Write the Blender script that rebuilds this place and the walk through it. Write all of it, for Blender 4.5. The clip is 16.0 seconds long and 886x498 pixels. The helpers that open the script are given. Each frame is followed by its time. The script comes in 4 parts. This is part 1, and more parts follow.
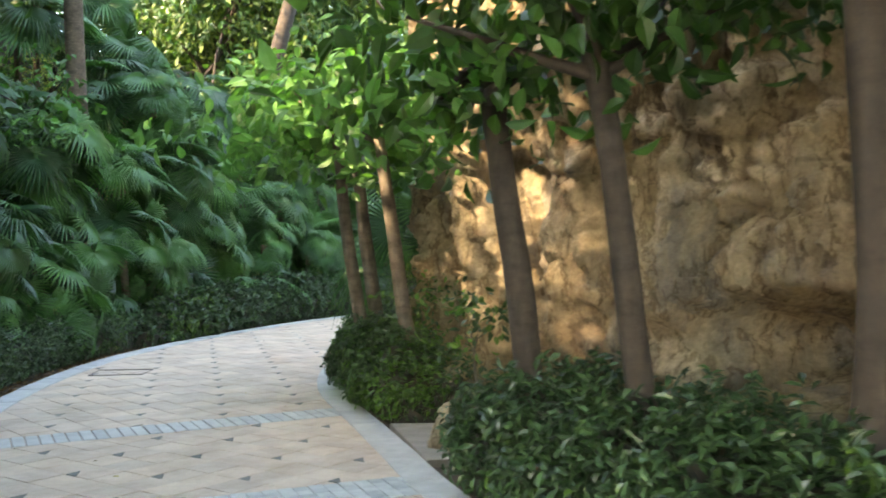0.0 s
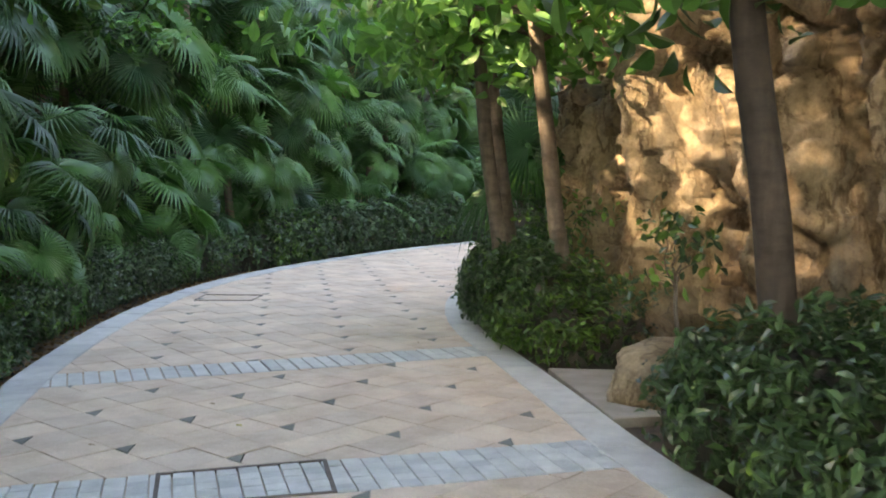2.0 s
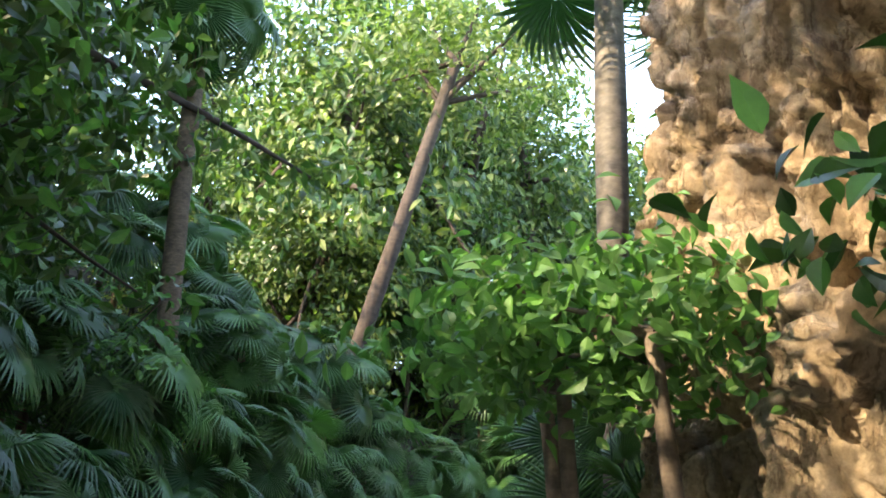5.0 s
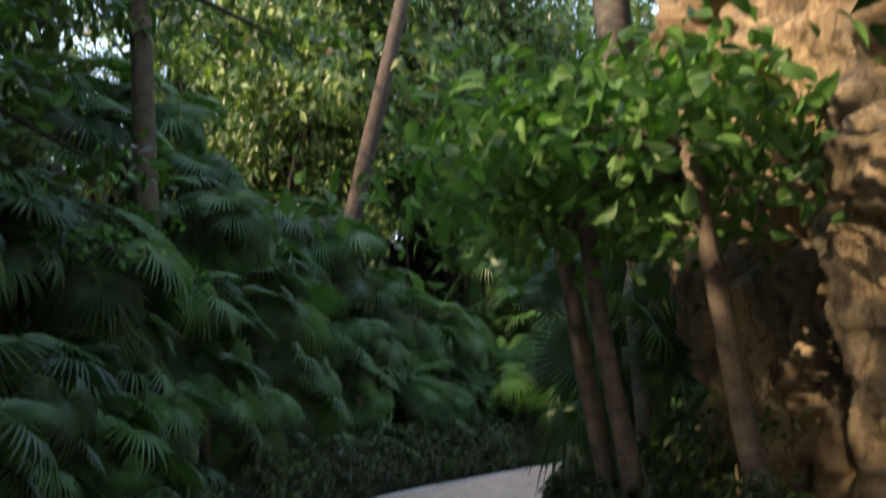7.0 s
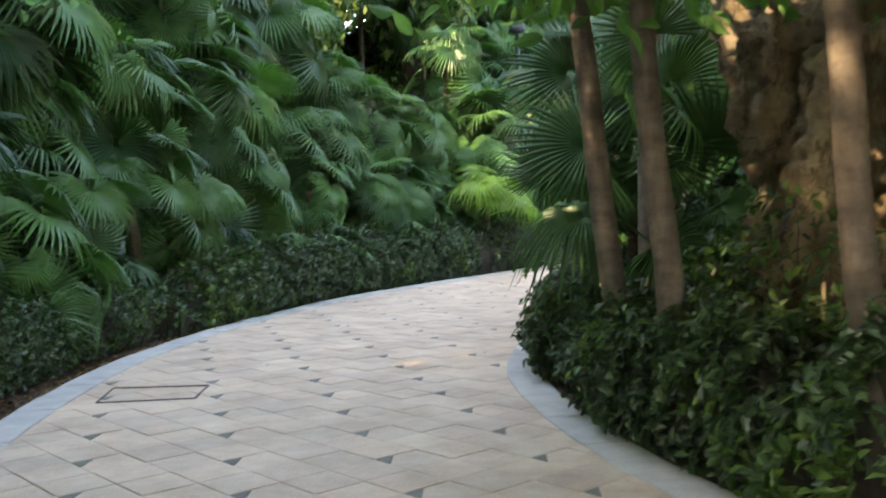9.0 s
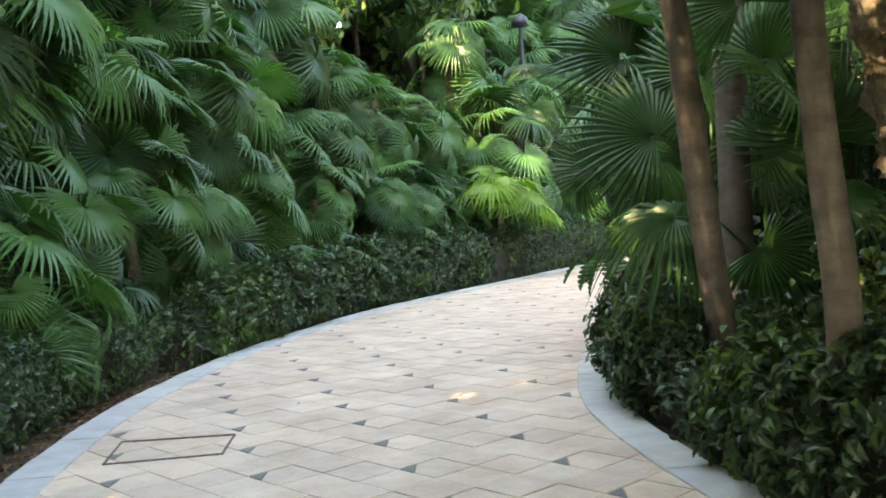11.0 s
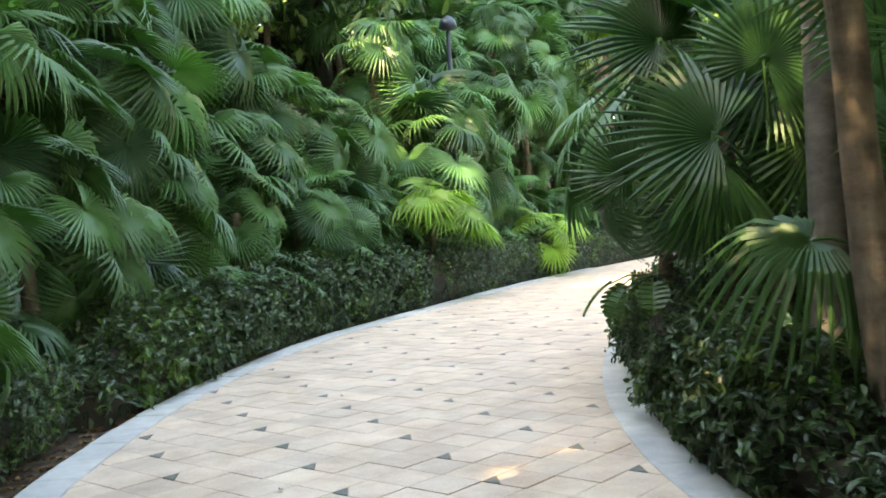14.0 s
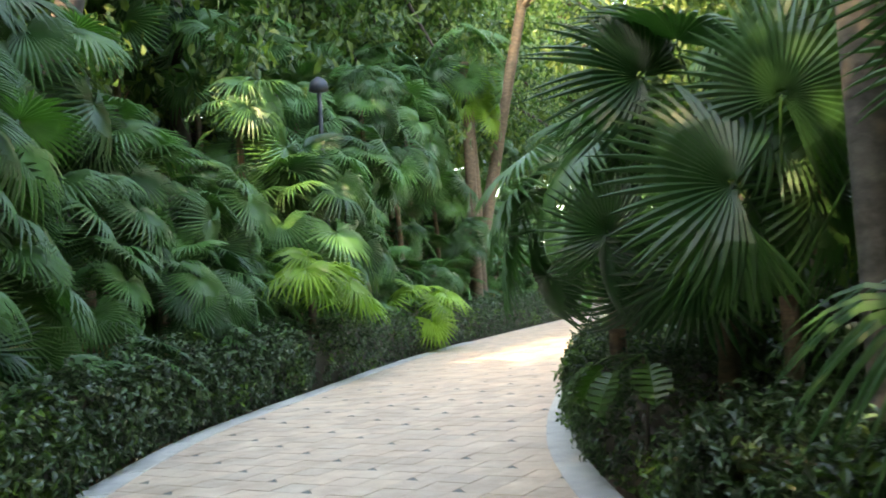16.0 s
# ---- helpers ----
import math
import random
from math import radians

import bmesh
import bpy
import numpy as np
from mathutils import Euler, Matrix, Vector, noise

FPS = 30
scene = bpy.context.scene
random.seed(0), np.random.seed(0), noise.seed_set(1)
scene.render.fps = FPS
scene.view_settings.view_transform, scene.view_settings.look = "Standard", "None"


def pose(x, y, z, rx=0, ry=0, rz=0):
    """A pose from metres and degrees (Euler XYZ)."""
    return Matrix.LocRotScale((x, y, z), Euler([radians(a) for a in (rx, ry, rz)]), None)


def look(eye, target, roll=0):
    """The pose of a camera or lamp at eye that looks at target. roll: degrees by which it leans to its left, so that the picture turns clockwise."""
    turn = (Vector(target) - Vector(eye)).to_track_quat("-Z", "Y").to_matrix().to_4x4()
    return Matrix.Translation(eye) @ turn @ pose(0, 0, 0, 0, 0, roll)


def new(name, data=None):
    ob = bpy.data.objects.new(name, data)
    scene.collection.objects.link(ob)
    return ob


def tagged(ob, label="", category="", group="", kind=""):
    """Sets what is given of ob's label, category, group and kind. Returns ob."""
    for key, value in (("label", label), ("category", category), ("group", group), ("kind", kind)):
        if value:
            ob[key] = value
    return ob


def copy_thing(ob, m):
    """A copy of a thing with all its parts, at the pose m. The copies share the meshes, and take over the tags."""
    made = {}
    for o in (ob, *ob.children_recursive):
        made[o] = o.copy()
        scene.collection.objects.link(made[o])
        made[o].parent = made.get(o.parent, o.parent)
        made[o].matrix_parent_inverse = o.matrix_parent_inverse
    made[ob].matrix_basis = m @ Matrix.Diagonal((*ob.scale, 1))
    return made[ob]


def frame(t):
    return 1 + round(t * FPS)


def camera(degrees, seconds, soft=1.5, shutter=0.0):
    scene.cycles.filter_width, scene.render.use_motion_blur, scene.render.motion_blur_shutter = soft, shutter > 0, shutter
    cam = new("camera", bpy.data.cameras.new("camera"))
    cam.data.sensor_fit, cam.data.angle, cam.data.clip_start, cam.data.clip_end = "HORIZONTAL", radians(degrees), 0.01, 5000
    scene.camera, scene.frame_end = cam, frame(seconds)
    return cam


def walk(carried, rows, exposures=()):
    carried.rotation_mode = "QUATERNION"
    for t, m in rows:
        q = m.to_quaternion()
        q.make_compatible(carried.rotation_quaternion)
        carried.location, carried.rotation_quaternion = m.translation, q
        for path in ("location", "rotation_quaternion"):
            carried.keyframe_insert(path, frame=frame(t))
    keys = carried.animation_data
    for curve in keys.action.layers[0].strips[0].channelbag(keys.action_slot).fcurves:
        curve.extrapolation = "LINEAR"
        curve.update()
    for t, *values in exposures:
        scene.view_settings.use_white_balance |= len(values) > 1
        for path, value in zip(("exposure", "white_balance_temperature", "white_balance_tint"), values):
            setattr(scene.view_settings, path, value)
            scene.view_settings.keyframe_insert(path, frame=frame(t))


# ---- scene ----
# ---- camera ----
cam = camera(50.0, 16.0, soft=1.8, shutter=0.35)
PATH = [
    (0, (0.000, 0.000, 1.606), (0.213, 1.989, 1.607), -0.87),
    (0.5, (-0.200, 0.419, 1.546), (-0.050, 2.413, 1.509), -1.00),
    (1, (-0.293, 0.825, 1.514), (-0.180, 2.817, 1.381), -0.80),
    (1.5, (-0.414, 1.153, 1.486), (-0.377, 3.144, 1.298), 0.27),
    (2, (-0.507, 1.465, 1.461), (-0.476, 3.460, 1.318), 0.07),
    (2.5, (-0.640, 1.773, 1.478), (-0.754, 3.768, 1.382), 0.76),
    (3, (-0.776, 2.072, 1.459), (-0.881, 4.068, 1.384), -0.11),
    (3.5, (-0.916, 2.456, 1.470), (-1.021, 4.452, 1.401), 0.58),
    (4, (-1.149, 2.716, 1.419), (-1.126, 4.715, 1.496), 0.79),
    (4.5, (-1.527, 2.967, 1.442), (-1.372, 4.908, 1.900), 1.82),
    (4.7, (-1.580, 3.059, 1.432), (-1.447, 4.964, 2.026), 2.48),
    (6.8, (-1.591, 3.927, 1.413), (-1.390, 5.865, 1.863), -4.07),
    (7, (-1.601, 4.113, 1.400), (-1.439, 6.079, 1.734), -3.50),
    (7.5, (-1.576, 4.613, 1.372), (-1.422, 6.602, 1.522), -3.65),
    (8, (-1.568, 5.074, 1.381), (-1.414, 7.068, 1.425), -2.64),
    (8.5, (-1.643, 5.498, 1.347), (-1.351, 7.476, 1.328), -0.59),
    (9, (-1.725, 5.868, 1.318), (-1.465, 7.850, 1.245), -1.31),
    (9.2, (-1.774, 5.999, 1.359), (-1.601, 7.988, 1.245), -1.46),
    (11.3, (-2.195, 7.259, 1.378), (-1.897, 9.236, 1.314), -3.27),
    (11.5, (-2.278, 7.358, 1.421), (-2.007, 9.338, 1.352), -2.15),
    (12, (-2.379, 7.681, 1.411), (-1.979, 9.638, 1.306), -2.23),
    (12.5, (-2.410, 8.029, 1.423), (-1.972, 9.978, 1.316), -2.71),
    (13, (-2.521, 8.351, 1.425), (-1.981, 10.275, 1.338), -2.27),
    (13.5, (-2.548, 8.751, 1.415), (-1.919, 10.649, 1.384), -2.17),
    (14, (-2.648, 9.040, 1.441), (-2.122, 10.969, 1.393), -2.98),
    (14.5, (-2.689, 9.433, 1.440), (-1.972, 11.299, 1.384), -5.02),
    (15, (-2.833, 9.752, 1.510), (-2.106, 11.615, 1.539), -2.65),
    (15.5, (-2.878, 10.160, 1.510), (-1.988, 11.950, 1.585), -3.39),
    (16, (-2.835, 10.664, 1.481), (-1.997, 12.478, 1.568), -4.03),
]
walk(cam, [(t, look(eye, target, roll)) for t, eye, target, roll in PATH],
     exposures=[(0, 4.3, 8500, 11), (0.7, 4.2, 8500, 14), (2.4, 4.05, 8600, 17), (4, 3.8, 8300, 17), (4.6, 3.7, 7500, 14), (6.8, 2.4, 8200, 20), (7.5, 3.05, 8200, 18), (8.4, 3.75, 8500, 16), (11.3, 4.3, 9200, 12), (14, 4.3, 9300, 11), (16, 3.85, 9100, 9)])

# ---- light ----
SUN_DIR = Vector((-0.80, -0.42, 0.62)).normalized()
world = bpy.data.worlds.new("sky")
scene.world = world
world.use_nodes = True
wn = world.node_tree
sky = wn.nodes.new("ShaderNodeTexSky")
sky.sky_type = "NISHITA"
sky.sun_disc = False
sky.sun_elevation = math.asin(SUN_DIR.z)
sky.sun_rotation = math.atan2(SUN_DIR.x, SUN_DIR.y)
wn.nodes["Background"].inputs["Strength"].default_value = 0.2
wn.links.new(sky.outputs[0], wn.nodes["Background"].inputs["Color"])
sun = new("sun", bpy.data.lights.new("sun", "SUN"))
sun.data.energy, sun.data.angle, sun.data.color = 1.6, radians(0.6), (1.0, 0.85, 0.62)
sun.matrix_world = look(SUN_DIR * 40, (0, 0, 0))


# ---- materials ----
def nodes_of(name):
    m = bpy.data.materials.new(name)
    m.use_nodes = True
    n = m.node_tree
    return m, n, n.nodes["Principled BSDF"]


def ramp(n, stops):
    r = n.nodes.new("ShaderNodeValToRGB")
    while len(r.color_ramp.elements) < len(stops):
        r.color_ramp.elements.new(0.5)
    for e, (p, c) in zip(r.color_ramp.elements, stops):
        e.position, e.color = p, (*c, 1)
    return r


def noise_tex(n, scale, detail=5, rough=0.6, stretch=(1, 1, 1), coord="Object"):
    tc = n.nodes.new("ShaderNodeTexCoord")
    mp = n.nodes.new("ShaderNodeMapping")
    mp.inputs["Scale"].default_value = stretch
    t = n.nodes.new("ShaderNodeTexNoise")
    t.inputs["Scale"].default_value = scale
    t.inputs["Detail"].default_value = detail
    t.inputs["Roughness"].default_value = rough
    n.links.new(tc.outputs[coord], mp.inputs[0])
    n.links.new(mp.outputs[0], t.inputs["Vector"])
    return t


def mix_rgb(n, kind, fac, a, b):
    m = n.nodes.new("ShaderNodeMix")
    m.data_type, m.blend_type = "RGBA", kind
    for sock, v in ((m.inputs[0], fac), (m.inputs[6], a), (m.inputs[7], b)):
        if hasattr(v, "is_linked"):
            n.links.new(v, sock)
        elif isinstance(v, (tuple, list)):
            sock.default_value = (*v, 1)
        else:
            sock.default_value = v
    return m.outputs[2]


def bump(n, bsdf, height, strength, distance=0.02):
    b = n.nodes.new("ShaderNodeBump")
    b.inputs["Strength"].default_value = strength
    b.inputs["Distance"].default_value = distance
    n.links.new(height, b.inputs["Height"])
    n.links.new(b.outputs[0], bsdf.inputs["Normal"])


def stone_mat(name, stops, scale, rough=0.75, fine=40, bump_s=0.3, per="object", vary=0.25, stain=0.3):
    """Stone with broad clouds, fine grain, stains and a tone of its own for each piece."""
    m, n, p = nodes_of(name)
    a = noise_tex(n, scale, 6, 0.65)
    r = ramp(n, stops)
    n.links.new(a.outputs["Fac"], r.inputs[0])
    g = noise_tex(n, fine, 4, 0.7)
    gr = ramp(n, [(0.3, (0.72, 0.72, 0.72)), (0.7, (1.1, 1.1, 1.1))])
    n.links.new(g.outputs["Fac"], gr.inputs[0])
    c = mix_rgb(n, "MULTIPLY", 0.6, r.outputs[0], gr.outputs[0])
    s = noise_tex(n, 1.3, 7, 0.7, coord="Object")
    sr = ramp(n, [(0.42, (1, 1, 1)), (0.72, (0.55, 0.5, 0.45))])
    n.links.new(s.outputs["Fac"], sr.inputs[0])
    c = mix_rgb(n, "MULTIPLY", stain, c, sr.outputs[0])
    if per:
        if per == "object":
            o = n.nodes.new("ShaderNodeObjectInfo").outputs["Random"]
        else:
            o = n.nodes.new("ShaderNodeNewGeometry").outputs["Random Per Island"]
        vr = ramp(n, [(0.0, (1 - vary,) * 3), (0.5, (1, 1 - vary * 0.12, 1 - vary * 0.25)), (1.0, (1.06, 1.04, 1.0))])
        n.links.new(o, vr.inputs[0])
        c = mix_rgb(n, "MULTIPLY", 1.0, c, vr.outputs[0])
    n.links.new(c, p.inputs["Base Color"])
    p.inputs["Roughness"].default_value = rough
    bump(n, p, g.outputs["Fac"], bump_s, 0.004)
    return m


def leaf_mat(name, dark, light, rough=0.38, per="island", thru=0.35, fine=9.0):
    """Leaf tissue: glossy skin, light through the blade, a tone for each leaf, faint veins."""
    m, n, p = nodes_of(name)
    if per == "object":
        o = n.nodes.new("ShaderNodeObjectInfo").outputs["Random"]
    else:
        o = n.nodes.new("ShaderNodeNewGeometry").outputs["Random Per Island"]
    r = ramp(n, [(0.0, dark), (0.75, light), (1.0, tuple(min(1, v * 1.35) for v in light))])
    n.links.new(o, r.inputs[0])
    t = noise_tex(n, fine, 4, 0.6)
    tr = ramp(n, [(0.3, (0.7, 0.72, 0.7)), (0.7, (1.15, 1.12, 1.0))])
    n.links.new(t.outputs["Fac"], tr.inputs[0])
    c = mix_rgb(n, "MULTIPLY", 0.8, r.outputs[0], tr.outputs[0])
    n.links.new(c, p.inputs["Base Color"])
    p.inputs["Roughness"].default_value = rough
    p.inputs["Specular IOR Level"].default_value = 0.38
    tl = n.nodes.new("ShaderNodeBsdfTranslucent")
    tint = mix_rgb(n, "MULTIPLY", 1.0, c, (1.15, 1.5, 0.65))
    n.links.new(tint, tl.inputs["Color"])
    mx = n.nodes.new("ShaderNodeMixShader")
    mx.inputs[0].default_value = thru
    n.links.new(p.outputs[0], mx.inputs[1])
    n.links.new(tl.outputs[0], mx.inputs[2])
    n.links.new(mx.outputs[0], n.nodes["Material Output"].inputs["Surface"])
    return m


def bark_mat(name, stops, scale=9, stretch=(1, 1, 0.25), rough=0.9):
    m, n, p = nodes_of(name)
    a = noise_tex(n, scale, 7, 0.7, stretch)
    r = ramp(n, stops)
    n.links.new(a.outputs["Fac"], r.inputs[0])
    b = noise_tex(n, 5.0, 6, 0.65, (1, 1, 2.2))
    br = ramp(n, [(0.36, (0.5, 0.48, 0.45)), (0.5, (0.95, 0.94, 0.92)), (0.64, (1.3, 1.27, 1.2))])
    n.links.new(b.outputs["Fac"], br.inputs[0])
    n.links.new(mix_rgb(n, "MULTIPLY", 0.8, r.outputs[0], br.outputs[0]), p.inputs["Base Color"])
    p.inputs["Roughness"].default_value = rough
    bump(n, p, a.outputs["Fac"], 0.8, 0.015)
    return m


TILE = stone_mat("sandstone_tile", [(0.3, (0.58, 0.43, 0.33)), (0.5, (0.67, 0.52, 0.405)), (0.72, (0.73, 0.605, 0.49))], 3.0, 0.6, 60, 0.25, "object", 0.11, 0.7)
TILE_FAR = stone_mat("sandstone_tile_far", [(0.3, (0.58, 0.43, 0.33)), (0.5, (0.67, 0.52, 0.405)), (0.72, (0.73, 0.605, 0.49))], 3.0, 0.6, 60, 0.25, "island", 0.11, 0.7)
GRANITE = stone_mat("pale_granite", [(0.3, (0.45, 0.45, 0.44)), (0.7, (0.61, 0.60, 0.58))], 5.0, 0.6, 140, 0.3, "object", 0.16, 0.4)
SETT = stone_mat("grey_granite_sett", [(0.3, (0.46, 0.47, 0.47)), (0.7, (0.64, 0.65, 0.64))], 7.0, 0.65, 160, 0.35, "object", 0.18, 0.3)
INSET = stone_mat("dark_slate_inset", [(0.3, (0.10, 0.11, 0.10)), (0.7, (0.19, 0.19, 0.17))], 6.0, 0.6, 90, 0.2, "object", 0.3, 0.3)
MORTAR = stone_mat("joint_mortar", [(0.3, (0.37, 0.30, 0.24)), (0.7, (0.50, 0.42, 0.345))], 6.0, 0.9, 80, 0.3, "", 0, 0.4)
SLAB = stone_mat("concrete_slab", [(0.3, (0.24, 0.21, 0.175)), (0.7, (0.36, 0.315, 0.265))], 4.0, 0.8, 90, 0.4, "", 0, 0.5)
SOIL = stone_mat("leaf_litter_soil", [(0.3, (0.035, 0.024, 0.016)), (0.55, (0.09, 0.06, 0.04)), (0.75, (0.15, 0.10, 0.06))], 9.0, 0.95, 45, 1.0, "", 0, 0.4)
IRON = stone_mat("rusty_iron", [(0.3, (0.07, 0.055, 0.05)), (0.7, (0.16, 0.12, 0.10))], 20.0, 0.7, 80, 0.4, "", 0, 0.4)
PALM_LEAF = leaf_mat("palm_leaf", (0.015, 0.057, 0.019), (0.056, 0.148, 0.043), 0.42, "object", 0.22, 6)
# palm leaf with sunshine mixed into a brighter, yellower base colour
PALM_SUNLIT = leaf_mat("sunlit_palm_leaf", (0.10, 0.20, 0.03), (0.17, 0.30, 0.05), 0.36, "object", 0.35, 6)
DRY_LEAF = leaf_mat("dry_palm_leaf", (0.22, 0.15, 0.08), (0.36, 0.27, 0.15), 0.8, "object", 0.2, 8)
HEDGE_LEAF = leaf_mat("hedge_leaf", (0.017, 0.040, 0.018), (0.044, 0.088, 0.036), 0.33, "island", 0.12)
HEDGE_LIGHT = leaf_mat("light_hedge_leaf", (0.035, 0.08, 0.02), (0.085, 0.16, 0.035), 0.33, "island", 0.2)
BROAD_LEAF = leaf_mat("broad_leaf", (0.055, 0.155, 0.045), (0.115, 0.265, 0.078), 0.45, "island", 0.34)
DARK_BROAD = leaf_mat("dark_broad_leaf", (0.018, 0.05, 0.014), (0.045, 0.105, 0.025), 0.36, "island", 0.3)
CANOPY = leaf_mat("canopy_leaf", (0.045, 0.085, 0.028), (0.13, 0.18, 0.055), 0.5, "island", 0.4)
BAMBOO_LEAF = leaf_mat("bamboo_leaf", (0.15, 0.17, 0.05), (0.30, 0.30, 0.10), 0.5, "island", 0.45)
SHADED_TWIG = bark_mat("shaded_hedge_twig", [(0.3, (0.02, 0.018, 0.012)), (0.7, (0.05, 0.042, 0.03))], 12)
BARK = bark_mat("smooth_grey_brown_bark", [(0.25, (0.06, 0.047, 0.037)), (0.55, (0.13, 0.104, 0.080)), (0.8, (0.23, 0.19, 0.15))])
DARK_BARK = bark_mat("dark_bark", [(0.25, (0.022, 0.016, 0.012)), (0.6, (0.05, 0.037, 0.028)), (0.85, (0.09, 0.069, 0.052))])
PALM_BARK = bark_mat("fibrous_palm_bark", [(0.25, (0.05, 0.036, 0.025)), (0.6, (0.14, 0.10, 0.065)), (0.85, (0.24, 0.18, 0.11))], 14, (1, 1, 2.5))
PALE_TRUNK = bark_mat("pale_palm_trunk", [(0.25, (0.05, 0.044, 0.035)), (0.6, (0.11, 0.10, 0.083)), (0.85, (0.20, 0.18, 0.155))], 5, (1, 1, 1.6), 0.7)
POLE = stone_mat("blue_grey_paint", [(0.3, (0.02, 0.03, 0.05)), (0.7, (0.035, 0.05, 0.075))], 12.0, 0.45, 60, 0.1, "", 0, 0.3)


def rock_mat():
    m, n, p = nodes_of("ochre_limestone")
    a = noise_tex(n, 0.9, 8, 0.68, (1, 1, 0.5))
    r = ramp(n, [(0.30, (0.16, 0.115, 0.08)), (0.40, (0.33, 0.25, 0.165)), (0.52, (0.53, 0.415, 0.27)), (0.70, (0.64, 0.54, 0.39))])
    n.links.new(a.outputs["Fac"], r.inputs[0])
    g = noise_tex(n, 2.2, 6, 0.6, (1, 1, 0.35))
    gr = ramp(n, [(0.5, (0, 0, 0)), (0.66, (1, 1, 1))])
    n.links.new(g.outputs["Fac"], gr.inputs[0])
    c = mix_rgb(n, "MIX", gr.outputs[0], r.outputs[0], (0.30, 0.265, 0.225))
    f = noise_tex(n, 16, 8, 0.75)
    fr = ramp(n, [(0.3, (0.5, 0.46, 0.42)), (0.62, (1.12, 1.1, 1.06))])
    n.links.new(f.outputs["Fac"], fr.inputs[0])
    c = mix_rgb(n, "MULTIPLY", 0.85, c, fr.outputs[0])
    # dark seams of lichen and soil in fine cracks
    s = noise_tex(n, 3.2, 7, 0.6, (1, 1, 0.4))
    sr = ramp(n, [(0.465, (1, 1, 1)), (0.495, (0.30, 0.25, 0.20)), (0.51, (0.30, 0.25, 0.20)), (0.54, (1, 1, 1))])
    n.links.new(s.outputs["Fac"], sr.inputs[0])
    c = mix_rgb(n, "MULTIPLY", 0.6, c, sr.outputs[0])
    n.links.new(c, p.inputs["Base Color"])
    p.inputs["Roughness"].default_value = 0.85
    h = mix_rgb(n, "MULTIPLY", 0.8, f.outputs["Fac"], sr.outputs[0])
    bump(n, p, h, 1.0, 0.07)
    return m


ROCK = rock_mat()


# ---- builders ----
def mesh_of(name, verts, faces, mats, index=None, smooth=False):
    me = bpy.data.meshes.new(name)
    me.from_pydata([tuple(v) for v in verts], [], [tuple(f) for f in faces])
    for m in mats if isinstance(mats, (list, tuple)) else [mats]:
        me.materials.append(m)
    if index is not None:
        me.polygons.foreach_set("material_index", np.asarray(index, dtype=np.int32))
    if smooth:
        me.polygons.foreach_set("use_smooth", np.ones(len(me.polygons), dtype=bool))
    me.update()
    return me


def part(name, me, parent=None, label="", m=None):
    ob = new(name, me)
    if parent is not None:
        ob.parent = parent
    if m is not None:
        ob.matrix_basis = m
    if label:
        ob["label"] = label
    return ob


def empty(name, m=None):
    ob = new(name)
    ob.empty_display_size = 0.2
    if m is not None:
        ob.matrix_basis = m
    return ob


def curve_points(ctrl, step=0.25):
    """A smooth line through plan points, at even steps."""
    pts = [Vector((*c, 0)) for c in ctrl]
    pts = [pts[0] * 2 - pts[1]] + pts + [pts[-1] * 2 - pts[-2]]
    out = []
    for i in range(1, len(pts) - 2):
        a, b, c, d = pts[i - 1:i + 3]
        k = max(2, int((c - b).length / 0.05))
        for j in range(k):
            t = j / k
            out.append(0.5 * ((2 * b) + (c - a) * t + (2 * a - 5 * b + 4 * c - d) * t * t + (3 * b - a - 3 * c + d) * t ** 3))
    out.append(pts[-2])
    even, need = [out[0]], step
    for p, q in zip(out, out[1:]):
        seg = (q - p).length
        while need <= seg:
            even.append(p.lerp(q, need / seg))
            need += step
        need -= seg
    return np.array([(p.x, p.y) for p in even])


def offset(line, d):
    """The line moved d metres to its right."""
    t = np.gradient(line, axis=0)
    t /= np.linalg.norm(t, axis=1)[:, None]
    return line + d * np.stack([t[:, 1], -t[:, 0]], 1)


LEFT_OUT = curve_points([(-1.6, -3.0), (-2.2, 1.0), (-2.9, 4.8), (-3.4, 7.4), (-3.68, 9.2), (-3.87, 11.6), (-3.8, 13.9), (-3.5, 15.8), (-2.7, 18.4), (-1.05, 21.9), (1.4, 25.4), (5.6, 31.0), (11.0, 37.0), (20.0, 46.0), (32, 57)])
RIGHT_IN = curve_points([(2.3, -3.0), (1.65, 1.0), (1.05, 3.7), (0.74, 5.2), (0.47, 6.3), (0.26, 7.6), (0.0, 9.2), (-0.24, 10.6), (-0.32, 12.0), (-0.2, 13.6), (0.28, 15.3), (0.83, 16.7), (1.5, 18.1), (2.2, 19.3), (3.1, 20.7), (5.2, 23.6), (9.2, 28.2), (15.0, 34.3), (24, 43), (36, 54)])
KERB = 0.28
LEFT_IN = offset(LEFT_OUT, KERB)
RIGHT_OUT = offset(RIGHT_IN, KERB)


def side_of(line, p):
    """Signed distance of p to the right of the line, and the place and direction there."""
    i = int(np.argmin(((line - p) ** 2).sum(1)))
    i0, i1 = max(0, i - 1), min(len(line) - 1, i + 1)
    t = line[i1] - line[i0]
    t = t / np.linalg.norm(t)
    d = p - line[i]
    return d[0] * t[1] - d[1] * t[0], line[i], t


def clip(poly, q, nrm):
    """The part of a convex polygon where (p - q) . nrm >= 0."""
    out = []
    for i in range(len(poly)):
        a, b = poly[i], poly[(i + 1) % len(poly)]
        da, db = (a - q) @ nrm, (b - q) @ nrm
        if da >= 0:
            out.append(a)
        if (da >= 0) != (db >= 0):
            out.append(a + (b - a) * (da / (da - db)))
    return out


